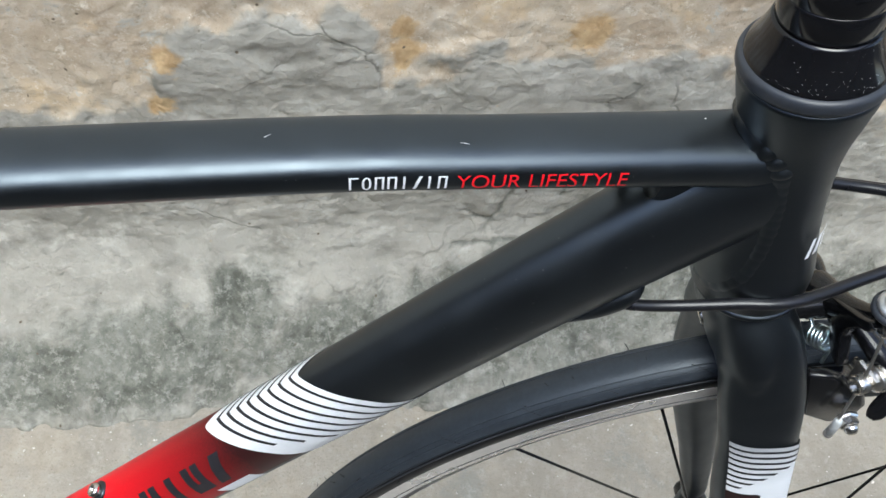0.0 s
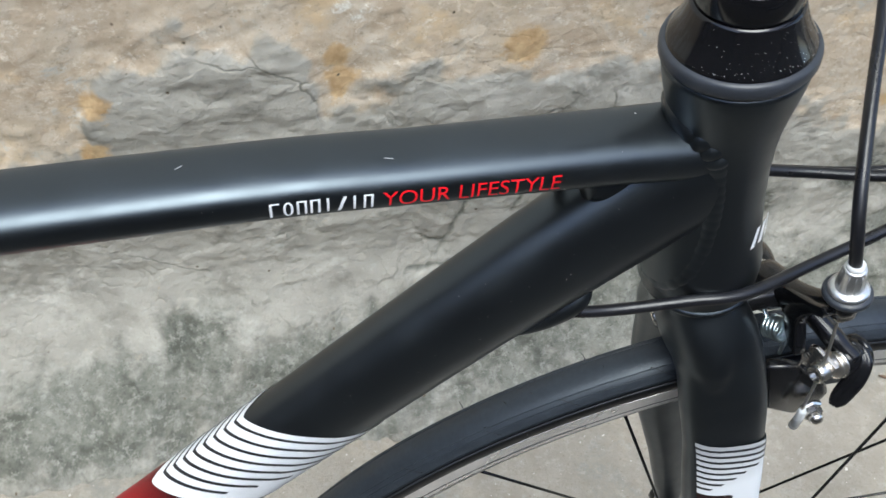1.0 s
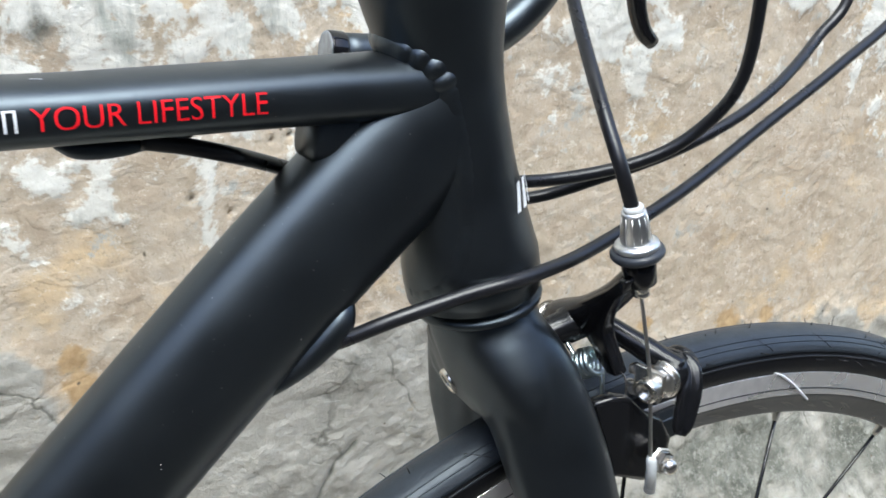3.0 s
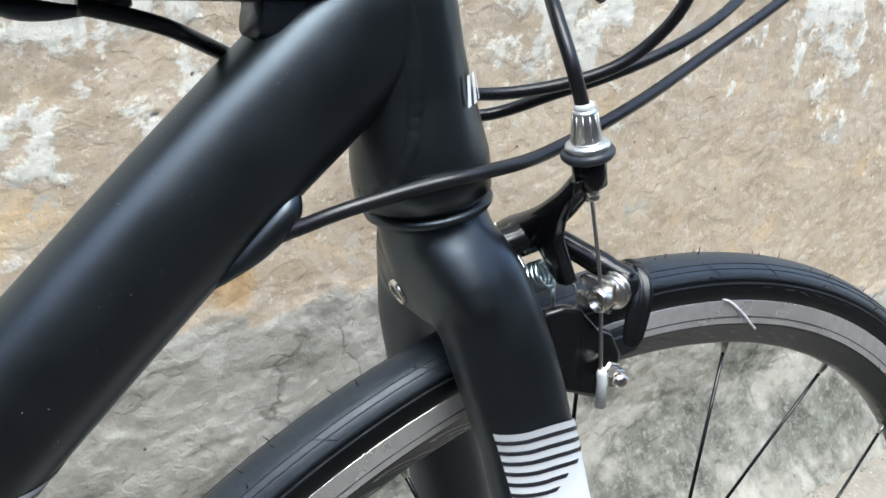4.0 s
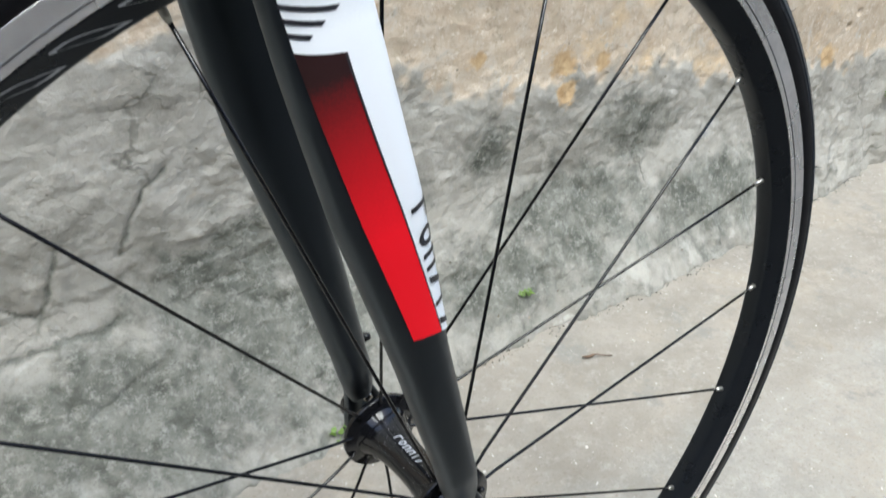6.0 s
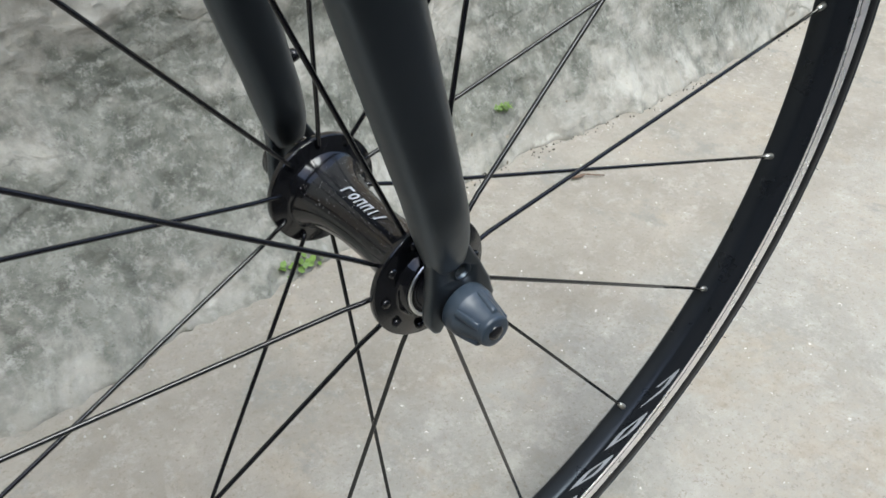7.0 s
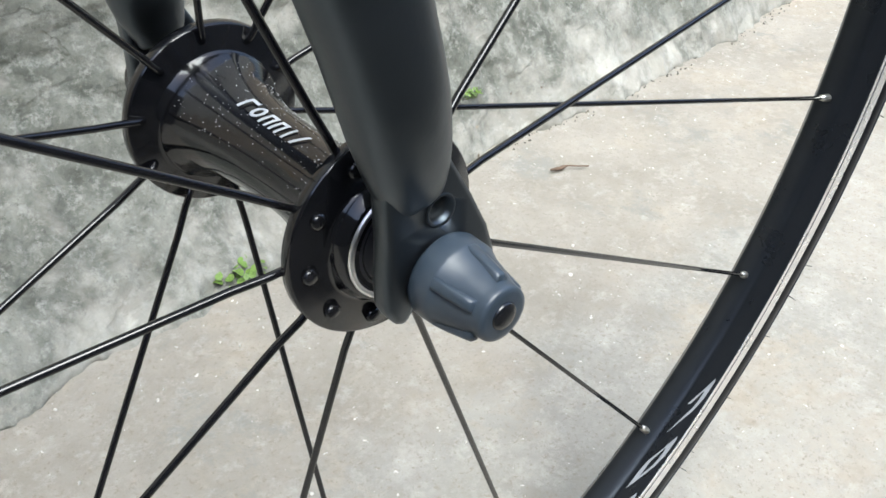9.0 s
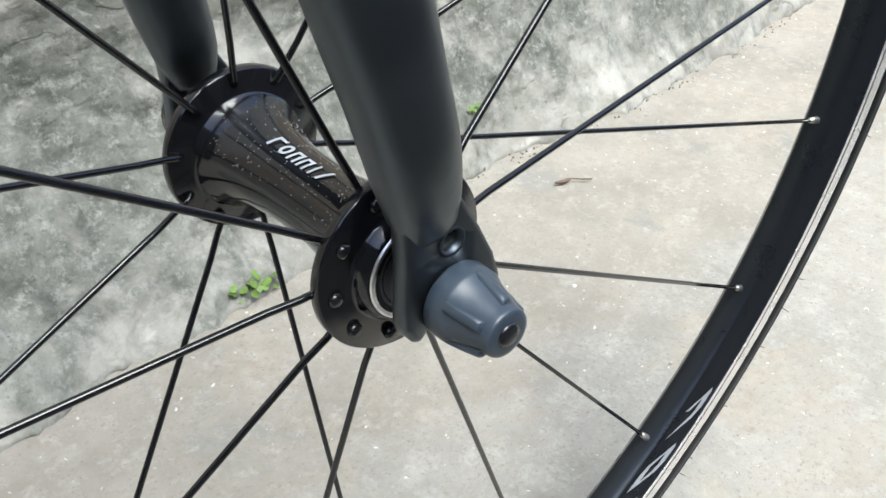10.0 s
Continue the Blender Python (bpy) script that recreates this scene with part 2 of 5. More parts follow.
def ground_material():
    m, n, l, p = nodes_of("worn_concrete")
    co = n.new("ShaderNodeTexCoord").outputs["Object"]
    sep, edge = n.new("ShaderNodeSeparateXYZ"), n.new("ShaderNodeMapRange")
    l.new(co, sep.inputs[0])
    wob = n.new("ShaderNodeMath")
    wob.operation = "MULTIPLY_ADD"
    wob.inputs[1].default_value = 0.07
    l.new(noise_at(n, l, co, 9, 8, 0.7), wob.inputs[0])
    l.new(sep.outputs["Y"], wob.inputs[2])
    edge.inputs["From Min"].default_value, edge.inputs["From Max"].default_value = 0.165, 0.21
    l.new(wob.outputs[0], edge.inputs["Value"])
    strip = mixed(n, l, noise_at(n, l, co, 8, 9, 0.72, 0.34, 0.66), (0.255, 0.229, 0.190), (0.378, 0.341, 0.289))
    strip = mixed(n, l, noise_at(n, l, co, 70, 8, 0.8, 0.48, 0.66), strip, (0.318, 0.290, 0.245))
    strip = mixed(n, l, noise_at(n, l, co, 30, 9, 0.8, 0.54, 0.66), strip, (0.400, 0.364, 0.313))
    rough_slab = mixed(n, l, noise_at(n, l, co, 5, 9, 0.7, 0.36, 0.62), (0.262, 0.245, 0.212), (0.352, 0.333, 0.293))
    rough_slab = mixed(n, l, noise_at(n, l, co, 2.2, 5, 0.6, 0.46, 0.60), rough_slab, (0.375, 0.338, 0.282))
    rough_slab = mixed(n, l, noise_at(n, l, co, 24, 9, 0.85, 0.50, 0.64), rough_slab, (0.435, 0.412, 0.366))
    rough_slab = mixed(n, l, noise_at(n, l, co, 120, 7, 0.8, 0.46, 0.66), rough_slab, mixed(n, l, noise_at(n, l, co, 20), (0.272, 0.256, 0.224), (0.405, 0.385, 0.343)))
    col = mixed(n, l, edge.outputs[0], rough_slab, strip)
    col = mixed(n, l, noise_at(n, l, warped(n, l, co, 5, 0.1), 7, 9, 0.72, 0.52, 0.60), col, mixed(n, l, noise_at(n, l, co, 55, 6, 0.7), (0.300, 0.262, 0.208), (0.402, 0.358, 0.298)))
    col = mixed(n, l, noise_at(n, l, warped(n, l, co, 4, 0.1), 11, 9, 0.75, 0.56, 0.64), col, (0.262, 0.252, 0.222))
    col = mixed(n, l, noise_at(n, l, co, 46, 9, 0.82, 0.53, 0.68), col, (0.405, 0.380, 0.338))
    col = mixed(n, l, noise_at(n, l, co, 300, 3, 0.75, 0.30, 0.44), (0.260, 0.225, 0.18), col)
    col = mixed(n, l, noise_at(n, l, co, 130, 3, 0.6, 0.70, 0.725), col, (0.666, 0.62, 0.57))
    # Unseen near ground, made nearly black so the tube sides reflect dark.
    unseen_dark = n.new("ShaderNodeMapRange")
    unseen_dark.inputs["From Min"].default_value, unseen_dark.inputs["From Max"].default_value = -0.30, -0.20
    l.new(wob.outputs[0], unseen_dark.inputs["Value"])
    col = mixed(n, l, unseen_dark.outputs[0], mixed(n, l, noise_at(n, l, co, 9, 8, 0.7), (0.030, 0.029, 0.027), (0.062, 0.060, 0.056)), col)
    l.new(col, p.inputs["Base Color"])
    p.inputs["Roughness"].default_value = 0.85
    p.inputs["Specular IOR Level"].default_value = 0.25
    bump = n.new("ShaderNodeBump")
    bump.inputs["Strength"].default_value, bump.inputs["Distance"].default_value = 0.7, 0.0018
    l.new(noise_at(n, l, co, 130, 8, 0.75), bump.inputs["Height"])
    l.new(bump.outputs[0], p.inputs["Normal"])
    return m


# ---- mesh helpers ----
def part(name, bm, material, parent=None, label="", smooth=True):
    me = bpy.data.meshes.new(name)
    bmesh.ops.recalc_face_normals(bm, faces=bm.faces[:])
    bm.to_mesh(me)
    bm.free()
    me.polygons.foreach_set("use_smooth", [smooth] * len(me.polygons))
    me.materials.append(material)
    ob = new(name, me)
    ob.parent = parent
    if label:
        ob["label"] = label
    return ob


def ring_skin(bm, rings, cap=True, wrap=False):
    vs = [[bm.verts.new(p) for p in r] for r in rings]
    k = len(vs[0])
    for i in range(len(vs) if wrap else len(vs) - 1):
        a, b = vs[i], vs[(i + 1) % len(vs)]
        for j in range(k):
            bm.faces.new((a[j], a[(j + 1) % k], b[(j + 1) % k], b[j]))
    if cap and not wrap:
        bm.faces.new(vs[0][::-1])
        bm.faces.new(vs[-1])
    return bm


def catmull(points, steps=8):
    pts = [Vector(p) for p in points]
    ext = [2 * pts[0] - pts[1], *pts, 2 * pts[-1] - pts[-2]]
    out = []
    for i in range(1, len(ext) - 2):
        p0, p1, p2, p3 = ext[i - 1:i + 3]
        for j in range(steps):
            u = j / steps
            out.append(0.5 * ((2 * p1) + (p2 - p0) * u + (2 * p0 - 5 * p1 + 4 * p2 - p3) * u * u + (3 * p1 - p0 - 3 * p2 + p3) * u ** 3))
    return out + [pts[-1]]


def wire(points, radius, seg=10, steps=8, bm=None, ends=1.0):
    """A round rod along a smooth line; its ends are slightly rounded."""
    line = catmull(points, steps) if steps else [Vector(p) for p in points]
    bm = bm or bmesh.new()
    side = (line[1] - line[0]).orthogonal().normalized()
    rings = []
    for i, p in enumerate(line):
        t = (line[min(i + 1, len(line) - 1)] - line[max(i - 1, 0)]).normalized()
        side = (side - t * side.dot(t)).normalized()
        up = t.cross(side)
        r = radius[min(i, len(radius) - 1)] if isinstance(radius, (list, tuple)) else radius
        rings.append([p + r * (math.cos(a) * side + math.sin(a) * up) for a in (2 * math.pi * k / seg for k in range(seg))])
    return ring_skin(bm, rings)


def turned(profile, base, axis, seg=40, bm=None, cap=True):
    """A turned body: profile of (height along the axis, radius)."""
    bm = bm or bmesh.new()
    ax = Vector(axis).normalized()
    u = ax.orthogonal().normalized()
    v = ax.cross(u)
    rings = [[Vector(base) + ax * h + max(r, 1e-5) * (math.cos(a) * u + math.sin(a) * v) for a in (2 * math.pi * k / seg for k in range(seg))] for h, r in profile]
    return ring_skin(bm, rings, cap)


def slab(outline, thick, bevel=0.0):
    """A plate: an outline of points and the vector of its thickness."""
    bm = bmesh.new()
    a = [bm.verts.new(Vector(p)) for p in outline]
    b = [bm.verts.new(Vector(p) + Vector(thick)) for p in outline]
    bm.faces.new(a)
    bm.faces.new(b[::-1])
    for i in range(len(a)):
        j = (i + 1) % len(a)
        bm.faces.new((a[i], b[i], b[j], a[j]))
    if bevel:
        bmesh.ops.recalc_face_normals(bm, faces=bm.faces[:])
        bmesh.ops.bevel(bm, geom=bm.edges[:], offset=bevel, segments=2, affect="EDGES", profile=0.6)
    return bm


class Body:
    """A drawn tube with an oval section that changes along its line. phi 0 faces the near side, 90 the upper or front edge."""

    def __init__(self, points, halves, power=2.2, near=(0, -1, 0)):
        self.line = catmull(points, 10)
        n = len(points) - 1
        self.halves, self.power = [], power
        for i in range(len(self.line)):
            k = min(i / 10, n - 1e-6)
            a, b = halves[int(k)], halves[int(k) + 1]
            f = k - int(k)
            self.halves.append(tuple(x + (y - x) * f for x, y in zip(a, b)))
        self.dist = [0.0]
        for a, b in zip(self.line, self.line[1:]):
            self.dist.append(self.dist[-1] + (b - a).length)
        self.near = Vector(near)

    def at(self, s, phi, off=0.0):
        d = self.dist
        s = min(max(s, 0.0), d[-1] - 1e-6)
        i = next(k for k in range(len(d) - 1) if d[k + 1] > s)
        f = (s - d[i]) / (d[i + 1] - d[i])
        c = self.line[i].lerp(self.line[i + 1], f)

        def tangent(k):
            return (self.line[min(k + 1, len(d) - 1)] - self.line[max(k - 1, 0)]).normalized()
        t = tangent(i).lerp(tangent(i + 1), f).normalized()
        v = (self.near - t * self.near.dot(t)).normalized()
        u = v.cross(t)
        if u.z + 0.3 * u.x < 0:
            u = -u
        h, w = (self.halves[i][k] + (self.halves[i + 1][k] - self.halves[i][k]) * f for k in (0, 1))
        e = 2 / self.power
        cs, sn = math.cos(phi), math.sin(phi)
        return c + v * math.copysign(abs(cs) ** e, cs) * (w + off) + u * math.copysign(abs(sn) ** e, sn) * (h + off)

    def mesh(self, seg=48, bm=None, cap=True, start=0.0):
        return ring_skin(bm or bmesh.new(), [[self.at(s, 2 * math.pi * k / seg) for k in range(seg)] for s in self.dist if s >= start], cap)

    def stripe(self, path, width, off, bm):
        """A thin painted line along (s, phi) stations, of constant breadth along the tube."""
        pts = []
        for (s0, p0), (s1, p1) in zip(path, path[1:]):
            pts += [(s0 + (s1 - s0) * k / 8, p0 + (p1 - p0) * k / 8) for k in range(8)]
        pts.append(path[-1])
        rows = [(bm.verts.new(self.at(s - width / 2, radians(p), off)), bm.verts.new(self.at(s + width / 2, radians(p), off))) for s, p in pts]
        for a, b in zip(rows, rows[1:]):
            bm.faces.new((a[0], a[1], b[1], b[0]))
        return bm


def lettering(text, size, shear=0.0):
    """Flat letters as a bmesh in the x, y plane, starting at the origin."""
    cu = bpy.data.curves.new("letters", "FONT")
    cu.body, cu.size, cu.shear = text, size, shear
    ob = bpy.data.objects.new("letters", cu)
    scene.collection.objects.link(ob)
    dg = bpy.context.evaluated_depsgraph_get()
    me = bpy.data.meshes.new_from_object(ob.evaluated_get(dg))
    bm = bmesh.new()
    bm.from_mesh(me)
    bpy.data.objects.remove(ob)
    bpy.data.curves.remove(cu)
    bpy.data.meshes.remove(me)
    return bm


def bars(widths, gap, height, slant=0.0):
    """Plain marks the size of letters, in the x, y plane."""
    bm = bmesh.new()
    x = 0.0
    for w in widths:
        q = [bm.verts.new((x + dx + slant * dy, dy, 0)) for dx, dy in ((0, 0), (w, 0), (w, height), (0, height))]
        bm.faces.new(q)
        x += w + gap
    return bm


def bored(bm, cutter):
    """The body with the cutter's shape taken out of it."""
    obs = []
    for b in (bm, cutter):
        bmesh.ops.recalc_face_normals(b, faces=b.faces[:])
        me = bpy.data.meshes.new("blank")
        b.to_mesh(me)
        b.free()
        obs.append(new("blank", me))
    bore = obs[0].modifiers.new("bore", "BOOLEAN")
    bore.operation, bore.object, bore.solver = "DIFFERENCE", obs[1], "EXACT"
    me = bpy.data.meshes.new_from_object(obs[0].evaluated_get(bpy.context.evaluated_depsgraph_get()))
    out = bmesh.new()
    out.from_mesh(me)
    for ob in obs:
        bpy.data.objects.remove(ob)
    bpy.data.meshes.remove(me)
    return out


def wrap(bm, place, cuts, axis=1, both=True):
    """Lays flat marks on a curved surface: cut into strips, then moved by place(x, y)."""
    for c in cuts:
        bmesh.ops.bisect_plane(bm, geom=bm.verts[:] + bm.edges[:] + bm.faces[:], plane_co=(0, c, 0), plane_no=(0, 1, 0))
    if both:
        xs = [v.co.x for v in bm.verts]
        lo, hi = min(xs), max(xs)
        for k in range(1, 24):
            bmesh.ops.bisect_plane(bm, geom=bm.verts[:] + bm.edges[:] + bm.faces[:], plane_co=(lo + (hi - lo) * k / 24, 0, 0), plane_no=(1, 0, 0))
    for v in bm.verts:
        v.co = place(v.co.x, v.co.y)
    return bm


# ---- the wall and the ground ----
def smooth01(a, b, v):
    f = min(1.0, max(0.0, (v - a) / (b - a)))
    return f * f * (3 - 2 * f)


def fbm(x, y, z, octaves=5):
    return noise.fractal(Vector((x, y, z)), 1.0, 2.0, octaves, noise_basis="PERLIN_ORIGINAL")


def spaced(stops):
    """Grid lines: (from, to, step) stretches."""
    out = []
    for a, b, step in stops:
        n = max(1, round((b - a) / step))
        out += [a + (b - a) * k / n for k in range(n)]
    return out + [stops[-1][1]]


def wall_line(x):
    return 0.484 + 0.0317 * x


def toe(x):
    """How far the foot of the rendering stands out from the wall."""
    return 0.155 - 0.055 * smooth01(-0.1, 0.5, x) - 0.08 * smooth01(0.75, 1.6, x)


def between(stops, x):
    """A broken line through (x, value) stops."""
    for (a, u), (c, v) in zip(stops, stops[1:]):
        if x < c:
            return u + (v - u) * smooth01(a, c, x)
    return stops[-1][1]


GREY_TOP = ((-0.56, 0.37), (-0.48, 0.37), (-0.45, 0.475), (-0.37, 0.50), (-0.27, 0.485), (-0.235, 0.42), (-0.12, 0.45), (0.07, 0.435), (0.46, 0.31), (0.70, 0.305), (1.0, 0.255), (1.6, 0.22))
RUST = ((-0.459, 0.432, 0.022), (-0.471, 0.373, 0.02), (-0.226, 0.444, 0.024), (-0.228, 0.47, 0.02), (-0.227, 0.428, 0.012), (-0.04, 0.47, 0.03), (0.565, 0.335, 0.03), (0.574, 0.295, 0.026), (0.64, 0.33, 0.02), (1.205, 0.253, 0.03), (0.42, 0.36, 0.02))
MOULD = ((0.13, 0.11, 0.13, 0.08), (-0.219, 0.752, 0.012, 0.022), (0.09, 0.165, 0.12, 0.08), (-0.02, 0.08, 0.10, 0.06), (0.30, 0.11, 0.08, 0.06), (0.19, 0.22, 0.05, 0.07), (0.60, 0.13, 0.16, 0.07), (0.90, 0.09, 0.14, 0.06), (0.45, 0.08, 0.10, 0.05), (0.72, 0.22, 0.09, 0.06), (-0.52, 0.05, 0.13, 0.045), (-0.40, 0.09, 0.05, 0.05), (0.45, 0.24, 0.05, 0.05), (0.28, 0.2, 0.06, 0.06), (0.06, 0.14, 0.08, 0.06), (-0.06, 0.11, 0.07, 0.05), (0.10, 0.2, 0.06, 0.05), (-0.28, 0.05, 0.12, 0.045), (-0.10, 0.09, 0.10, 0.05), (-0.66, 0.04, 0.06, 0.03))


PITS = ((-0.3205, 0.738, 0.0056, 0.0050), (-0.061, 0.628, 0.0055, 0.0035), (-0.028, 0.614, 0.006, 0.003), (-0.026, 0.648, 0.0018, 0.0018), (-0.044, 0.644, 0.0018, 0.0015), (-0.1, 0.638, 0.003, 0.002), (-0.084, 0.585, 0.002, 0.002), (1.259, 0.298, 0.008, 0.005), (1.283, 0.320, 0.007, 0.005), (-0.117, 0.6, 0.002, 0.003))


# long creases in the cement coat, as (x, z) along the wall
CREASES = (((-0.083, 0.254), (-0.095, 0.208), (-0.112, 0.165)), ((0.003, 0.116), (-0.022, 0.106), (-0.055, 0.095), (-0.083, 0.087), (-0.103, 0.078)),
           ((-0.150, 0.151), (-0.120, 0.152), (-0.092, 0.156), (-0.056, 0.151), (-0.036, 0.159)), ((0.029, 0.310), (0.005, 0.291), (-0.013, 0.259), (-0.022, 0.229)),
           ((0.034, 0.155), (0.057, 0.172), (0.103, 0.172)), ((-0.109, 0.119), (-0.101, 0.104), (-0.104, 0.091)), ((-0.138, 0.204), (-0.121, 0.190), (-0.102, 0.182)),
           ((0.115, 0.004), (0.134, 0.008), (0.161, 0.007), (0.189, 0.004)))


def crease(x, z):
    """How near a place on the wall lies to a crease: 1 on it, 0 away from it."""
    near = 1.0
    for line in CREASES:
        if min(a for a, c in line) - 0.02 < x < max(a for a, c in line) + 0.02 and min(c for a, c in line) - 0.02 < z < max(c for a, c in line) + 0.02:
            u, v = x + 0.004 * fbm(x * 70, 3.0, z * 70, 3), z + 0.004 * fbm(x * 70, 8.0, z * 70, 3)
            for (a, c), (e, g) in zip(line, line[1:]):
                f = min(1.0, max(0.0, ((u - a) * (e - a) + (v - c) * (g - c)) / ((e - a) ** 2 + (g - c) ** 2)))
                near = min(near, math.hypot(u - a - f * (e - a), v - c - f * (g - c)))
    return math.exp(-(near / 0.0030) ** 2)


def coats(x, z):
    """What is left of each coat at a place on the wall: plaster, limewash, rust, moss with painted crease shade, and
    the relief.
    """
    edge = between(GREY_TOP, x) + 0.022 * fbm(x * 9, 4.0, z * 9) + 0.03 * fbm(x * 26, 1.0, z * 26)
    coat = smooth01(-0.032, 0.032, z - edge)
    paint = smooth01(-0.45, 0.85, fbm(x * 34, 9.0, z * 26) * 0.8 + fbm(x * 7, 3.0, z * 6) * 0.6 + 4.6 * (z - 0.672)) * coat
    rust = max(math.exp(-((x - a) ** 2 + (z - c) ** 2) / (0.6 * r * r)) for a, c, r in RUST) + 0.3 * smooth01(0.3, 0.9, fbm(x * 13, 17.0, z * 13)) * math.exp(-abs(z - edge - 0.02) * 18)
    stain = max(math.exp(-(((x - a) / r) ** 2 + ((z - c) / q) ** 2)) for a, c, r, q in MOULD)
    moss_and_shade = min(1.0, max(0.0, 1.15 * stain + 0.36 * fbm(x * 24, 23.0, z * 24) - 0.11 + 0.34 * (1 - smooth01(0.03, 0.17, z))))
    flake = fbm(x * 7 + 0.6 * fbm(x * 4, 2.0, z * 4), 31.0, z * 10, 6)
    chip = fbm(x * 16 + 0.5 * fbm(x * 9, 5.0, z * 9), 37.0, z * 21, 5)
    step = 0.5 + 0.5 * math.tanh(55 * flake) + 0.5 + 0.5 * math.tanh(55 * (flake - 0.3)) + 0.5 + 0.5 * math.tanh(55 * (flake + 0.32))
    relief = -0.004 * coat + (0.0013 * step + 0.0006 * math.tanh(30 * chip)) * (1 - 0.72 * coat) + 0.0020 * fbm(x * 9, 41.0, z * 9, 6) + 0.0007 * fbm(x * 60, 43.0, z * 60, 3)
    relief += 0.0012 * smooth01(0.3, 0.7, paint)
    for a, c, r, q in PITS:
        relief -= (0.03 if a < -0.3 else 0.007) * math.exp(-(((x - a) / r) ** 2 + ((z - c) / q) ** 2) ** 2)
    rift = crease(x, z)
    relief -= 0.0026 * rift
    # Crease shade put into the colour: the moss tone darkens each groove.
    moss_and_shade = min(1.0, moss_and_shade + 0.75 * rift)
    return coat, paint, rust, moss_and_shade, relief


def build_wall():
    xs = spaced(((-6, -1.2, 0.3), (-1.2, -0.75, 0.02), (-0.75, 1.3, 0.0032), (1.3, 2.0, 0.014), (2.0, 9.0, 0.35)))
    zs = spaced(((-0.03, 0.84, 0.0032), (0.84, 1.2, 0.03), (1.2, 3.2, 0.25)))
    verts, cols = [], [[], [], [], []]
    for z in zs:
        for x in xs:
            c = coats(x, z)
            f = max(0.0, 1 - max(z, 0.0) / 0.19)
            out = toe(x) * f ** 1.6 * (1 + 0.12 * fbm(x * 4, 51.0, z * 4)) + (0.007 * fbm(x * 38, 57.0, z * 30) + 0.009 * fbm(x * 15, 61.0, z * 6)) * f
            verts.append((x, wall_line(x) - out - c[4], z))
            for k in range(4):
                cols[k].append(c[k])
    w, h = len(xs), len(zs)
    faces = [(j * w + i, j * w + i + 1, (j + 1) * w + i + 1, (j + 1) * w + i) for j in range(h - 1) for i in range(w - 1)]
    # back and edges give the wall its thickness
    base = len(verts)
    border = [i for i in range(w)] + [j * w + w - 1 for j in range(1, h)] + [(h - 1) * w + i for i in range(w - 2, -1, -1)] + [j * w for j in range(h - 2, 0, -1)]
    for i in border:
        x, y, z = verts[i]
        verts.append((x, wall_line(x) + 0.2, z))
        for k in range(4):
            cols[k].append(cols[k][i])
    m = len(border)
    faces += [(border[k], base + k, base + (k + 1) % m, border[(k + 1) % m]) for k in range(m)]
    faces.append(tuple(base + k for k in range(m)))
    me = bpy.data.meshes.new("wall_north")
    me.from_pydata(verts, [], faces)
    for name, vals in zip(("coat", "paint", "rust", "moss_and_shade"), cols):
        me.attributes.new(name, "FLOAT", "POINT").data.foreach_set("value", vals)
    me.polygons.foreach_set("use_smooth", [True] * len(me.polygons))
    me.materials.append(wall_material())
    tagged(new("wall_north", me), "old plastered wall with peeling limewash and mossy grey foot", "wall", kind="structure")


def ground_height(x, y):
    near = 1 - smooth01(1.5, 3.0, abs(x - 0.3))
    return near * (0.0022 * fbm(x * 5, y * 5, 3.0) + 0.0007 * fbm(x * 40, y * 40, 5.0)) - 0.0012


def build_ground():
    xs = spaced(((-60, -3, 9), (-3, -0.9, 0.3), (-0.9, 1.9, 0.012), (1.9, 5, 0.3), (5, 60, 9)))
    ys = spaced(((-60, -3, 9), (-3, -0.4, 0.2), (-0.4, 0.62, 0.012), (0.62, 3, 0.3), (3, 60, 9)))
    verts = [(x, y, ground_height(x, y)) for y in ys for x in xs]
    w, h = len(xs), len(ys)
    faces = [(j * w + i, j * w + i + 1, (j + 1) * w + i + 1, (j + 1) * w + i) for j in range(h - 1) for i in range(w - 1)]
    me = bpy.data.meshes.new("ground")
    me.from_pydata(verts, [], faces)
    me.polygons.foreach_set("use_smooth", [True] * len(me.polygons))
    me.materials.append(ground_material())
    tagged(new("ground", me), "worn pale concrete ground with grey stains and grit", "ground", kind="structure")


build_wall()
build_ground()
# Unseen dark walls, added to block low sky light and darken reflections.
UNSEEN_WALL = finish("unseen_dark_plaster", (0.105, 0.098, 0.09), 0.9, bump=0.4, bscale=60, scale=3, vary=0.3)
bm = slab([(-2.6, -3.2, -0.02), (12, -3.2, -0.02), (12, -3.2, 3.4), (-2.6, -3.2, 3.4)], (0, -0.2, 0))
tagged(part("unseen_wall_south", bm, UNSEEN_WALL, None, "", False), "unseen dark wall added on the south to block low sky light", "wall", kind="structure")
bm = slab([(-2.4, -3.198, -0.02), (-2.4, 0.38, -0.02), (-2.4, 0.38, 2.2), (-2.4, -3.198, 2.2)], (-0.2, 0, 0))
tagged(part("unseen_wall_west", bm, UNSEEN_WALL, None, "", False), "unseen dark wall added to close off the west side", "wall", kind="structure")

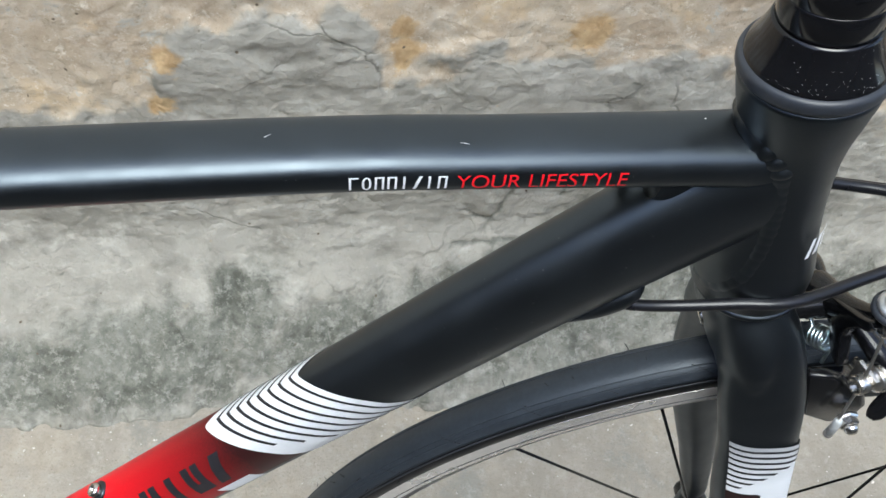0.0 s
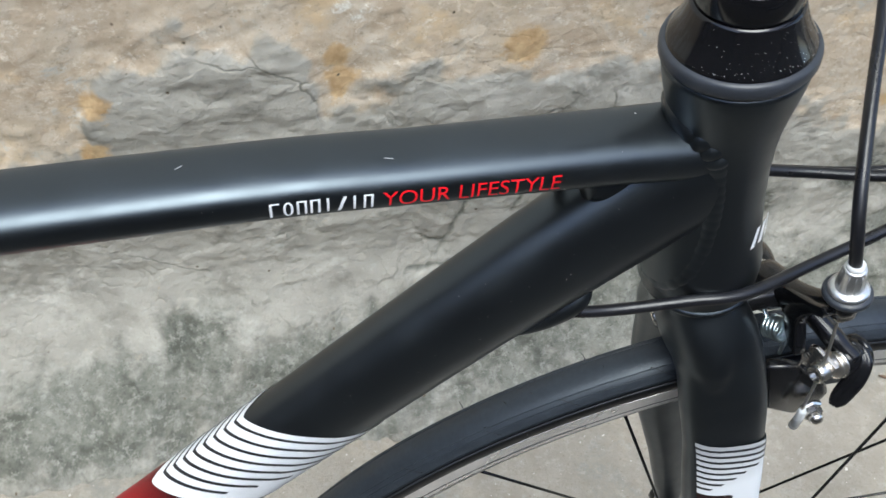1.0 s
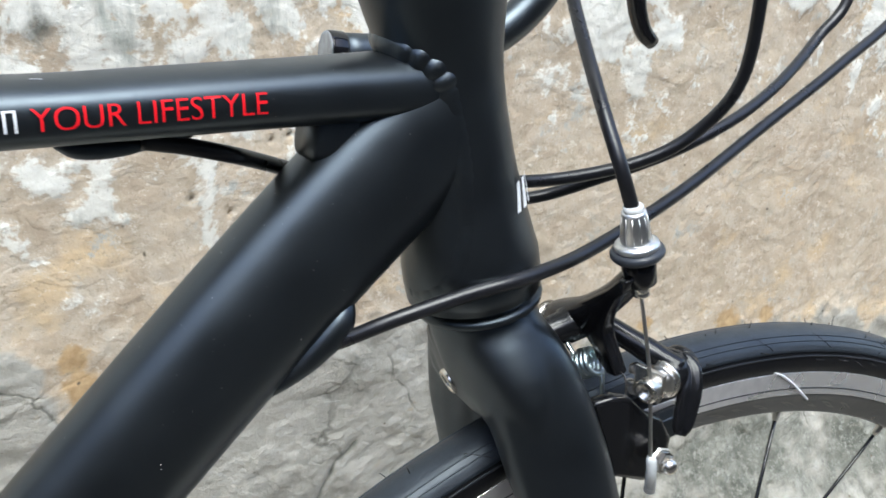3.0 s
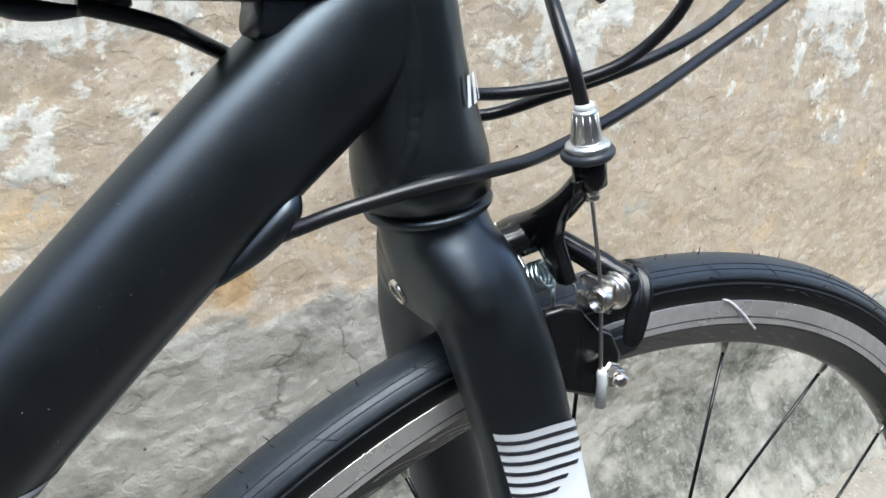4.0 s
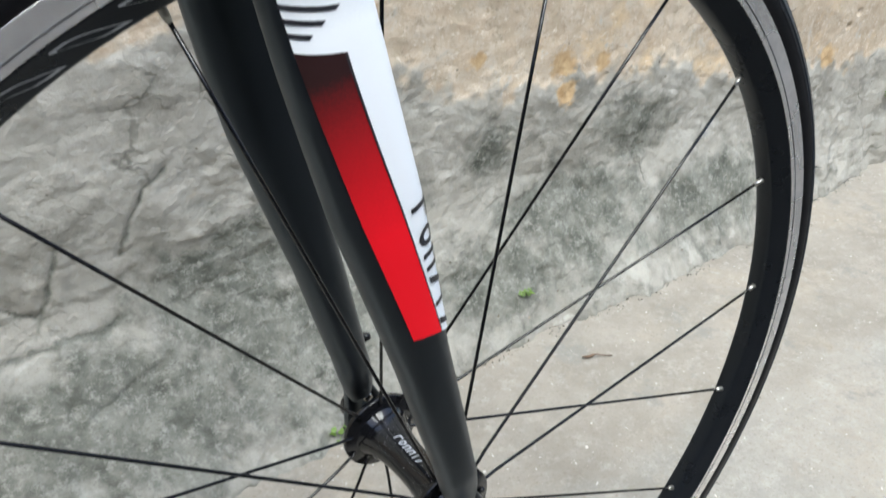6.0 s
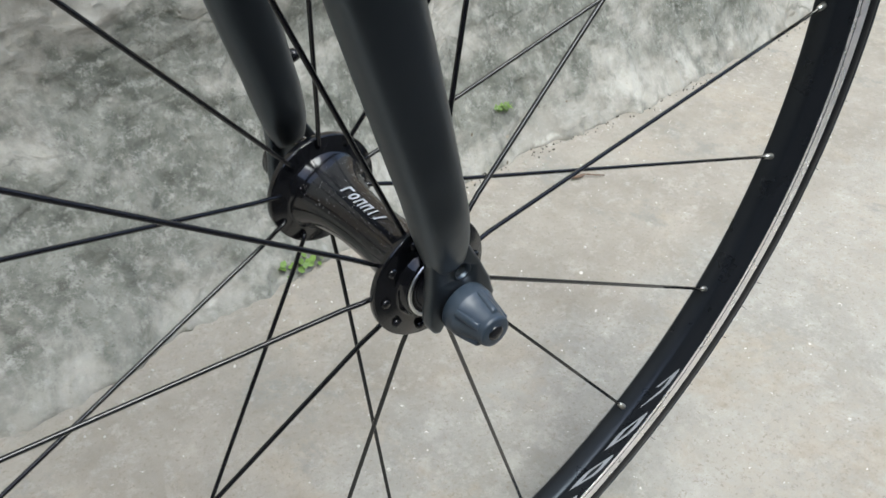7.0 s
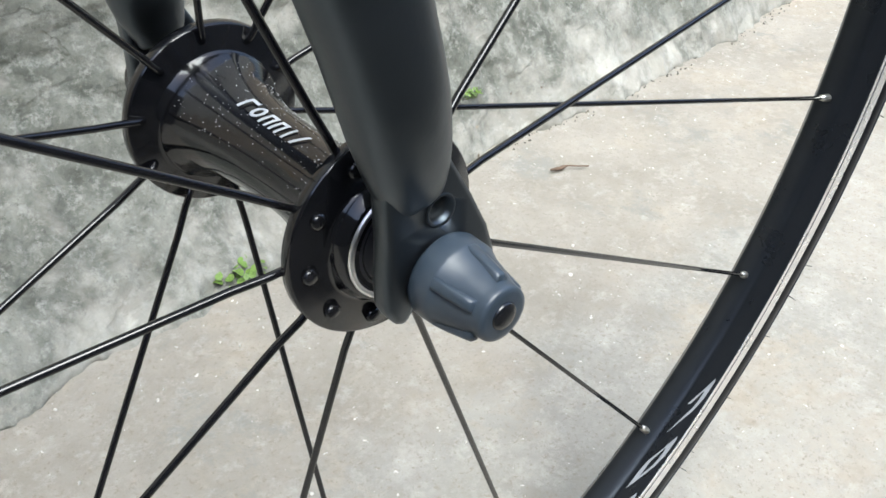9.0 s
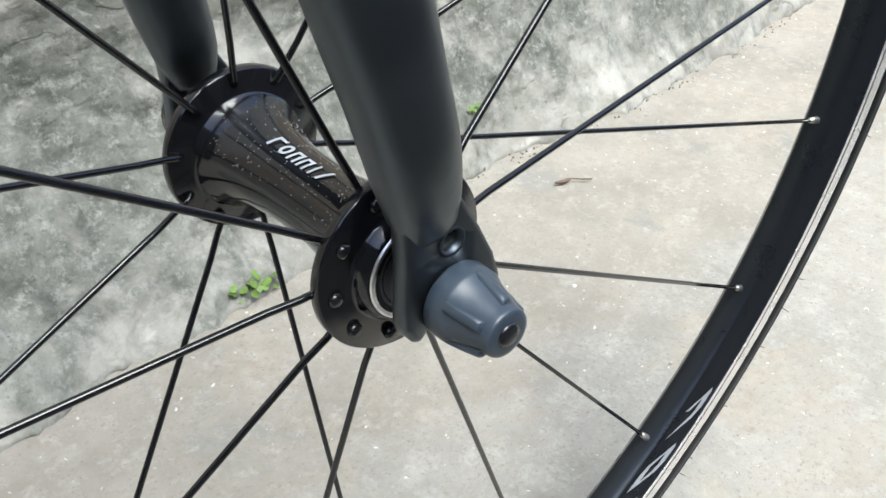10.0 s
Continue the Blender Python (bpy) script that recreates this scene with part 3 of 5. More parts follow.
# ---- plain marks in place of a maker's name ----
def strokes(kinds, pitch, height, weight, slant=0.0):
    """Plain shapes in a row, one mesh each, in the x, y plane: O a ring, L a corner, U an open box, S a slanting bar, T a bar."""
    out = []
    for k, kind in enumerate(kinds):
        bm = bmesh.new()
        x, w, h, t = k * pitch, pitch * 0.76, height, weight
        if kind == "O":
            ring = []
            for a in (2 * math.pi * q / 20 for q in range(20)):
                ring.append([bm.verts.new((x + w / 2 + math.cos(a) * r, h / 2 + math.sin(a) * q, 0)) for r, q in ((w / 2, h / 2), (w / 2 - t, h / 2 - t))])
            for a, b in zip(ring, ring[1:] + ring[:1]):
                bm.faces.new((a[0], b[0], b[1], a[1]))
        else:
            shape = {"T": ((w * 0.3, 0), (w * 0.3 + t, 0), (w * 0.3 + t, h), (w * 0.3, h)), "S": ((0, 0), (t * 1.4, 0), (w, h), (w - t * 1.4, h)),
                     "L": ((0, 0), (t, 0), (t, h - t), (w, h - t), (w, h), (0, h)), "U": ((0, 0), (t, 0), (t, h - t), (w - t, h - t), (w - t, 0), (w, 0), (w, h), (0, h))}[kind]
            bm.faces.new([bm.verts.new((x + u, v, 0)) for u, v in shape])
        for v in bm.verts:
            v.co.x += slant * v.co.y
        out.append(bm)
    return out


# ---- the bicycle: x ahead, y to the far side, z up, from the front axle ----
bicycle = tagged(new("bicycle"), "matte black road bicycle with red and white decals beside the wall", "bicycle")
bicycle.matrix_world = Matrix(((0.99368, -0.00151, 0.11226, 0), (0, 0.99991, 0.01348, 0), (-0.11227, -0.0134, 0.99359, 0.335), (0, 0, 0, 1)))
AXIS = Vector((-0.2794, 0, 0.9602))
AHEAD = Vector((0.9602, 0, 0.2794))
CROWN = Vector((-0.1520, 0, 0.3745))
HEAD = CROWN - AHEAD * 0.0011
YAW = math.tan(radians(3.5))


def fp(x, z, y=0.0):
    """A point of the main frame's plane, which is turned a little against the wheel."""
    return (x, (x + 0.165) * YAW + y, z)


def build_frame():
    head = part("head_tube", turned([(-0.008, 0.0228), (-0.0075, 0.0246), (0.0, 0.0249), (0.006, 0.0247), (0.016, 0.0230), (0.028, 0.0210), (0.042, 0.0197), (0.058, 0.0190), (0.068, 0.0191), (0.077, 0.0199),
                                     (0.084, 0.0211), (0.091, 0.0225), (0.098, 0.0238), (0.1025, 0.0244), (0.1046, 0.0245), (0.1050, 0.0238)], HEAD, AXIS, 64), MATTE, bicycle)
    top = Body([fp(-0.158, 0.4408), fp(-0.185, 0.4383), fp(-0.215, 0.4356), fp(-0.282, 0.4291), fp(-0.338, 0.4235), fp(-0.445, 0.4085), fp(-0.60, 0.386)],
               [(0.0110, 0.0165), (0.0108, 0.0160), (0.0098, 0.0152), (0.0089, 0.0147), (0.0089, 0.0147), (0.0091, 0.0150), (0.0091, 0.015)], 2.5)
    tube = part("top_tube", top.mesh(56, start=0.008), MATTE, bicycle)
    down = Body([fp(-0.160, 0.4420), fp(-0.181, 0.4225), fp(-0.205, 0.3965), fp(-0.2465, 0.3495), fp(-0.312, 0.2705), fp(-0.417, 0.144), fp(-0.53, 0.008)],
                [(0.0245, 0.0180), (0.0245, 0.0180), (0.0238, 0.0180), (0.0230, 0.0172), (0.0228, 0.0165), (0.0224, 0.0165), (0.0224, 0.0165)], 2.25)
    dtube = part("down_tube", down.mesh(64, start=0.012), MATTE, bicycle)
    gusset = Body([fp(-0.160, 0.4165), fp(-0.19, 0.4195), fp(-0.216, 0.4225), fp(-0.2195, 0.4229)], [(0.014, 0.0105), (0.012, 0.0100), (0.0085, 0.0092), (0.0078, 0.0084)], 3.2)
    part("gusset", gusset.mesh(32), MATTE, bicycle)
    # the weld: a rippled bead round the joint of the tubes with the head tube
    profile = ((-0.002, 0.0249), (0.006, 0.0247), (0.016, 0.0230), (0.028, 0.0210), (0.042, 0.0198), (0.058, 0.0192), (0.068, 0.0191), (0.077, 0.0199), (0.084, 0.0211))
    path = []
    for ang, h, sink in ((205, 0.0850, 0.0040), (180, 0.0852, 0.0040), (165, 0.0842, 0.0040), (150, 0.0822, 0.0041), (134, 0.0792, 0.0043), (122, 0.0740, 0.0045), (115, 0.0650, 0.0046), (111, 0.052, 0.0047), (111, 0.038, 0.0047), (115, 0.025, 0.0047), (124, 0.013, 0.0048), (138, 0.005, 0.0050), (158, 0.000, 0.0050), (180, -0.001, 0.0050)):
        r = between(profile, h) - sink
        path.append(HEAD + AXIS * h + AHEAD * (math.cos(radians(ang)) * r) + Vector((0, -math.sin(radians(ang)) * r, 0)))
    line = catmull(path, 24)
    size, d = [], 0.0
    for k, p in enumerate(line):
        d += (p - line[max(0, k - 1)]).length
        knob = smooth01(0.014, 0.019, d) * (1 - smooth01(0.030, 0.035, d))
        size.append(0.0053 + 0.0003 * (1 - smooth01(0.030, 0.045, d)) + (0.00015 + 0.0007 * knob) * abs(math.sin(math.pi * d / 0.0046)))
    part("weld", wire(line, size, 18, 0), MATTE, head, "rippled weld bead painted over")
    # the top tube flares up into the head tube
    flare = Body([fp(-0.1700, 0.4560), fp(-0.1790, 0.4500), fp(-0.1880, 0.4452), fp(-0.1990, 0.4420)], [(0.0040, 0.0070), (0.0042, 0.0095), (0.0050, 0.0110), (0.0045, 0.0100)], 2.0)
    part("tube_flare", flare.mesh(28), MATTE, head)

    # slogan and marks on the top tube
    mid = 3.0

    def on_top(x, y):
        return top.at(top_s + top_k * x, radians(mid + y / 0.0145 * 57.3), 0.0004)
    # the whole line runs back to front, so s falls along it
    top_s, top_k = min((0.0002 * k for k in range(1500)), key=lambda d: abs(top.at(d, 0)[0] + 0.3318)), -1.0
    slogan = lettering("YOUR LIFESTYLE", 0.0098)
    xs = [v.co.x for v in slogan.verts]
    scale = 0.0599 / (max(xs) - min(xs))
    for v in slogan.verts:
        v.co = Vector(((v.co.x - min(xs)) * scale + 0.0356, v.co.y - 0.0034, 0))
    cuts = [k * 0.0009 for k in range(-5, 6)]
    part("slogan", wrap(slogan, on_top, cuts), REDINK, tube, "red slogan lettering")
    for mark in strokes("LOUUTSTU", 0.0042, 0.0066, 0.0008):
        for v in mark.verts:
            v.co.y -= 0.0034
        part("maker_mark", wrap(mark, on_top, cuts, False), WHITE, tube, "white maker's mark")

    # dust on the paint
    rnd = random.Random(17)
    for body, owner, far_end, count in ((down, dtube, 0.20, 60), (top, tube, 0.20, 16)):
        bm = bmesh.new()
        for k in range(count):
            bmesh.ops.create_icosphere(bm, subdivisions=1, radius=rnd.uniform(0.00006, 0.00013), matrix=Matrix.Translation(body.at(rnd.uniform(0.03, far_end), radians(rnd.uniform(-30, 80)), 0.0)))
        part("dust", bm, DUST, owner, "pale dust specks")["kind"] = "stuff"
    # small scratches and a chip in the paint
    for a, e in (((-0.3601, -0.0122, 0.4297), (-0.3580, -0.0109, 0.4301)), ((-0.2960, -0.0126, 0.4367), (-0.2930, -0.0132, 0.4369))):
        part("scratch", wire([a, e], 0.00014, 5, 0), SILVERINK, tube, "pale scratch in the paint")
    part("paint_chip", turned([(-0.0002, 0.0004), (0.0001, 0.0003)], (-0.2073, 0.0025, 0.4461), (0, 0, 1), 8), WHITE, tube, "white paint chip")

    # white band with chevron lines on the down tube, then red that fades in
    s0 = 0.2145

    def chevron(phi):
        """How far along the tube the band's lines lag at an angle round the tube."""
        return 0.0003 * phi if phi < 94 else 0.0282 - 0.0004 * (phi - 94)

    def sheet(start, length, lo, hi, ns, nphi, keep):
        bm = bmesh.new()
        rows = []
        for i in range(ns + 1):
            f = i / ns
            rows.append([bm.verts.new(down.at(start + chevron(p) * (1 - (1 - keep) * f) + length * f, radians(p), 0.0003)) for p in (lo + (hi - lo) * j / nphi for j in range(nphi + 1))])
        for a, b in zip(rows, rows[1:]):
            for j in range(nphi):
                bm.faces.new((a[j], a[j + 1], b[j + 1], b[j]))
        return bm
    part("white_band", sheet(s0, 0.0655, -88, 152, 15, 60, 1.0), WHITE, dtube, "white band with black chevron lines")
    for k in range(8):
        end = -88 if k < 5 else (-22, -2, 14)[k - 5]
        stations = [(s0 + 0.0048 + chevron(p) + 0.0072 * k, p) for p in [end + (94 - end) * q / 10 for q in range(11)] + [100, 112, 130, 150]]
        part("chevron_line", down.stripe(stations, 0.0019 + 0.00007 * k, 0.0006, bmesh.new()), INK, dtube)
    red = fade("red_fade", down.at(s0 + 0.085, 0.8), down.at(s0 + 0.195, 0.8), (0.035, 0.008, 0.008), (0.80, 0.008, 0.016))
    part("red_panel", sheet(s0 + 0.0655, 0.20, -24, 152, 30, 40, 0.0), red, dtube, "red panel that fades to black")
    for mark in strokes("SUTUO", 0.0165, 0.0165, 0.0052, 0.25):
        part("maker_mark", wrap(mark, lambda x, y: down.at(s0 + 0.089 + x, radians(48 - y / 0.0195 * 57.3), 0.0006), [k * 0.002 for k in range(1, 7)], False), INK, dtube, "black maker's mark")
    corner = bars([0.024], 0.0, 0.007, -0.5)
    part("white_corner", wrap(corner, lambda x, y: down.at(s0 + 0.090 + x, radians(-8 - y / 0.0195 * 57.3), 0.0006), [k * 0.002 for k in range(1, 4)]), WHITE, dtube)
    # bottle bolt on the down tube's upper edge
    sb = min(down.dist, key=lambda d: abs(down.at(d, radians(90))[0] + 0.4395))
    foot = down.at(sb, radians(86))
    out = (foot - down.at(sb, radians(-94))).normalized()
    boss = part("bottle_boss", turned([(-0.002, 0.0058), (0.0012, 0.0056), (0.0016, 0.005)], foot, out, 24), MATTE, dtube)
    part("bottle_bolt", turned([(0.0012, 0.0036), (0.004, 0.0040), (0.0052, 0.0034), (0.0053, 0.0018), (0.0036, 0.0016)], foot, out, 20), STEEL, boss, "steel hex bolt")
    sc = min(down.dist, key=lambda d: abs(down.at(d, radians(0))[0] + 0.40))
    low = down.at(sc + 0.03, radians(-12))
    part("frame_bolt", turned([(-0.001, 0.0035), (0.002, 0.0038), (0.003, 0.003)], low, (0, -1, 0), 18), STEEL, dtube)
    # cable stops
    bm = wire([down.at(0.084, radians(-58), -0.003), down.at(0.092, radians(-58), 0.0002), down.at(0.104, radians(-59), 0.0004), down.at(0.116, radians(-60), -0.0006), down.at(0.130, radians(-62), -0.003)],
              [0.0024, 0.0036, 0.0044, 0.0050, 0.0053, 0.0054, 0.0054, 0.0052, 0.0050, 0.0047, 0.0043, 0.0038, 0.0033, 0.0027, 0.002, 0.0015, 0.001], 16, 4)
    part("cable_stop", bm, MATTE, dtube, "moulded cable guide")
    bm = wire([fp(-0.290, 0.4185, 0.002), fp(-0.282, 0.4172, 0.002), fp(-0.268, 0.4180, 0.002), fp(-0.254, 0.4222, 0.002)], [0.0012, 0.002, 0.0027, 0.003, 0.0031, 0.003, 0.0027, 0.0022, 0.0017], 12, 4)
    part("cable_stop", bm, MATTE, tube, "moulded cable guide")
    # head badge at the front edge
    def on_head(x, y):
        a = radians(24 + x / 0.022 * 57.3)
        return CROWN + AXIS * (0.024 + y) + (0.0222 - 0.0008 * y / 0.01) * (AHEAD * math.sin(a) + Vector((0, -math.cos(a), 0)))
    badge = bars([0.0022, 0.003, 0.0022], 0.002, 0.010, 0.25)
    part("head_badge", wrap(badge, on_head, [k * 0.002 for k in range(1, 5)]), WHITE, head, "white head badge mark")


def build_headset():
    part("lower_race", turned([(-0.0152, 0.0185), (-0.0148, 0.0212), (-0.0138, 0.0232), (-0.0122, 0.0237), (-0.0111, 0.0232), (-0.0105, 0.0215), (-0.0098, 0.0206), (-0.0085, 0.0210), (-0.0080, 0.020)], CROWN, AXIS, 64), MATTE, bicycle)
    ring = part("headset_ring", turned([(0.1056, 0.0236), (0.1058, 0.0250), (0.1070, 0.0257), (0.1098, 0.0257), (0.1110, 0.0252), (0.1116, 0.0244), (0.1118, 0.0236)], HEAD, AXIS, 64), RING, bicycle, "dark grey rubber seal")
    part("headset_cover", turned([(0.1110, 0.0238), (0.1122, 0.0238), (0.1135, 0.0231), (0.1160, 0.0216), (0.1190, 0.0201), (0.1225, 0.0187), (0.1252, 0.0178), (0.1264, 0.0174), (0.1266, 0.0160)], HEAD, AXIS, 64), GLOSS, bicycle, "glossy black conical headset cover")
    rnd = random.Random(31)
    bm = bmesh.new()
    for k in range(150):
        f, a = rnd.random() ** 2, rnd.uniform(-2.6, 0.6)
        h = 0.1130 + 0.012 * f
        r = between(((0.1122, 0.0238), (0.1135, 0.0231), (0.1160, 0.0216), (0.1190, 0.0201), (0.1225, 0.0187), (0.1252, 0.0178)), h) + 0.00005
        v = HEAD + AXIS * h + r * (AHEAD * math.cos(a) + Vector((0, math.sin(a), 0)))
        bmesh.ops.create_icosphere(bm, subdivisions=1, radius=rnd.uniform(0.00005, 0.00013), matrix=Matrix.Translation(v))
    part("dust", bm, DUST, ring, "pale dust specks")["kind"] = "stuff"
    for k in range(5):
        h = 0.1270 + 0.0102 * k
        part("spacer", turned([(h, 0.0160), (h, 0.0168), (h + 0.0003, 0.0170), (h + 0.0098, 0.0170), (h + 0.0101, 0.0168), (h + 0.0101, 0.0160)], HEAD, AXIS, 56), GLOSS, bicycle, "glossy black steerer spacer")
    return ring


def build_fork():
    zs = ((-0.1480, -0.004, 0.3490), (-0.1405, -0.0092, 0.3450), (-0.1328, -0.0190, 0.3325), (-0.1237, -0.0291, 0.309), (-0.1139, -0.0352, 0.283), (-0.1008, -0.0411, 0.245),
          (-0.0789, -0.0455, 0.190), (-0.0468, -0.0479, 0.115), (-0.0192, -0.0501, 0.050), (-0.0128, -0.0503, 0.034), (-0.0092, -0.0504, 0.024), (-0.0062, -0.0505, 0.015))
    halves = [(0.0150, 0.0150), (0.0182, 0.0165), (0.0192, 0.0140), (0.0204, 0.0110), (0.0198, 0.0102), (0.0200, 0.0102), (0.0193, 0.0104), (0.0133, 0.0096), (0.0104, 0.0087), (0.0101, 0.0076), (0.0092, 0.0056), (0.0066, 0.0030)]
    bm = bmesh.new()
    near = Body(zs, halves, 2.4)
    far = Body([(x, -y + 0.0045 * smooth01(0.05, 0.30, z), z) for x, y, z in zs], halves, 2.4, (0, 1, 0))
    near.mesh(44, bm)
    far.mesh(44, bm)
    turned([(-0.046, 0.010), (-0.046, 0.0150), (-0.030, 0.0180), (-0.022, 0.0192), (-0.018, 0.0198), (-0.0152, 0.0201), (-0.0142, 0.0202), (-0.0142, 0.015)], CROWN, AXIS, 48, bm)
    crown = Body([CROWN - AXIS * d + AHEAD * 0.002 for d in (0.0165, 0.021, 0.027, 0.035, 0.044, 0.054)], [(0.0185, 0.0195), (0.0188, 0.0225), (0.0188, 0.0268), (0.0182, 0.0318), (0.0172, 0.0352), (0.0150, 0.0365)], 2.2)
    crown.mesh(48, bm)
    # the bridge over the tyre between the legs
    bridge = Body([(-0.1325, -0.021, 0.3265), (-0.1345, -0.009, 0.3335), (-0.1345, 0.009, 0.3335), (-0.1325, 0.021, 0.3265)], [(0.0145, 0.019)] * 4, 2.3, (-1, 0, 0.2))
    bridge.mesh(32, bm)
    fork = part("fork", bm, MATTE, bicycle, "matte black fork with white and red decals")
    blend = fork.modifiers.new("blend", "REMESH")
    blend.mode, blend.voxel_size, blend.use_smooth_shade = "VOXEL", 0.0012, True
    soften = fork.modifiers.new("soften", "SMOOTH")
    soften.factor, soften.iterations = 0.5, 20
    hole = Vector((-0.1531, 0.0045, 0.3256))
    part("bushing", turned([(-0.003, 0.0034), (0.0006, 0.0034), (0.0010, 0.0036), (0.0012, 0.0040), (0.0010, 0.0049), (0.0004, 0.0053), (-0.003, 0.0053)], hole, (-0.85, 0, -0.53), 28, None, False), STEEL, fork, "pale metal brake bolt bushing")
    part("bolt_socket", turned([(-0.004, 0.0035), (0.00055, 0.0035)], hole, (-0.85, 0, -0.53), 20), INK, fork)
    # dropouts: rounded plates with a bored eyelet
    for side in (-1, 1):
        y = (0.0480 if side < 0 else 0.0510) * side
        outline = [(-0.0195, y, 0.036), (-0.0166, y, 0.022), (-0.0146, y, 0.010), (-0.0138, y, 0.0), (-0.0128, y, -0.0058), (-0.0105, y, -0.0092), (-0.0076, y, -0.0102), (-0.0060, y, -0.0072), (-0.0045, y, 0.0), (0.0045, y, 0.0015), (0.0048, y, -0.0060),
                   (0.0095, y, -0.0085), (0.0140, y, -0.0055), (0.0150, y, 0.0005), (0.0115, y, 0.0078), (0.0058, y, 0.0160), (-0.0010, y, 0.025)]
        plate = part("dropout", bored(slab(outline, (0, 0.0052 * side, 0), 0.0014), turned([(-0.01, 0.0029), (0.01, 0.0029)], (-0.0024, y + 0.0026 * side, 0.0146), (0, 1, 0), 28)), MATTE, fork, "", True)
        part("eyelet", turned([(0.0050, 0.0028), (0.0053, 0.0030), (0.0054, 0.0035), (0.0050, 0.0037)], (-0.0024, y, 0.0146), (0, side, 0), 28, None, False), MATTE, plate)
    part("eyelet_bolt", turned([(-0.003, 0.0024), (0.0012, 0.0028), (0.0016, 0.0022)], (-0.0024, 0.0505, 0.0146), (0, -1, 0), 16), STEEL, plate, "bright steel bolt end")
    # decals of the near leg
    a, b, c = 0.0790, 0.1197, 0.2470
    skew = 0.000105

    def leg_patch(s0, s1, lo, hi, off, ns, nphi, bm):
        rows = []
        for i in range(ns + 1):
            f = i / ns
            p0, p1 = lo(f), hi(f)
            rows.append([bm.verts.new(near.at(s0 + (s1 - s0) * f + skew * (p0 + (p1 - p0) * j / nphi), radians(p0 + (p1 - p0) * j / nphi), off)) for j in range(nphi + 1)])
        for u, v in zip(rows, rows[1:]):
            for j in range(nphi):
                bm.faces.new((u[j], u[j + 1], v[j + 1], v[j]))
        return bm

    def border(f):
        """The angle at which red meets white, from the panel's top to its foot."""
        return 2 + 28 * f ** 1.5
    # Panel colour runs from grey at the top to white further down.
    silver = fade("grey_to_white", near.at(a, 0), near.at(b - 0.004, 0), (0.40, 0.41, 0.42), (0.82, 0.84, 0.86))
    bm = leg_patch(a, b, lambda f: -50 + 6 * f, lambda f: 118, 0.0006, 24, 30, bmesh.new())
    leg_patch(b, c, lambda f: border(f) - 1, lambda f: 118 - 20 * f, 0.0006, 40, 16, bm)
    part("white_panel", bm, silver, fork, "white panel, greyer towards its top, with black lines")
    for k in range(8):
        s = a + 0.0036 + 0.0045 * k
        hi = (112, 112, 104, 44, 21, 8, -4, -18)[k]
        lo = -52 + 0.9 * k
        bm = bmesh.new()
        w0, w1 = s - 0.00085, s + 0.00085
        rows = [(bm.verts.new(near.at(w0 + skew * p, radians(p), 0.0009)), bm.verts.new(near.at(w1 + skew * q, radians(q), 0.0009))) for p, q in ((lo + (hi - lo) * f / 12, lo + (hi - 5 - lo) * f / 12) for f in range(13))]
        for u, v in zip(rows, rows[1:]):
            bm.faces.new((u[0], u[1], v[1], v[0]))
        part("fork_line", bm, INK, fork)
    red = fade("fork_red_fade", near.at(b + 0.010, 0), near.at(b + 0.078, 0), (0.025, 0.010, 0.010), (0.86, 0.008, 0.018))
    part("red_panel", leg_patch(b + 0.0002, c, lambda f: -44 + 28 * f, lambda f: border(f), 0.0008, 40, 10, bmesh.new()), red, fork, "red panel that fades to black")
    part("panel_edge", leg_patch(b + 0.0002, c, lambda f: border(f) - 0.6, lambda f: border(f) + 1.4, 0.0010, 40, 1, bmesh.new()), INK, fork)
    marks = strokes("LOUSTS", 0.0112, 0.0098, 0.0022)
    for mark in marks:
        part("maker_mark", wrap(mark, lambda x, y: near.at(0.1825 + x + skew * 40, radians(23 + 130 * x + y / 0.0130 * 57.3), 0.0011), [k * 0.0015 for k in range(1, 6)]), INK, fork, "black maker's mark")


def around(radius, y, angle):
    return Vector((radius * math.cos(angle), y, radius * math.sin(angle)))


def hoop(profile, seg=220, bm=None, closed=True):
    """A body of revolution round the axle: profile of (radius, y)."""
    bm = bm or bmesh.new()
    rings = [[around(r, y, 2 * math.pi * k / seg) for r, y in profile] for k in range(seg)]
    vs = [[bm.verts.new(p) for p in ring] for ring in rings]
    m = len(profile)
    for i in range(seg):
        a, b = vs[i], vs[(i + 1) % seg]
        for j in range(m if closed else m - 1):
            bm.faces.new((a[j], a[(j + 1) % m], b[(j + 1) % m], b[j]))
    return bm


PHI = radians(11.81)


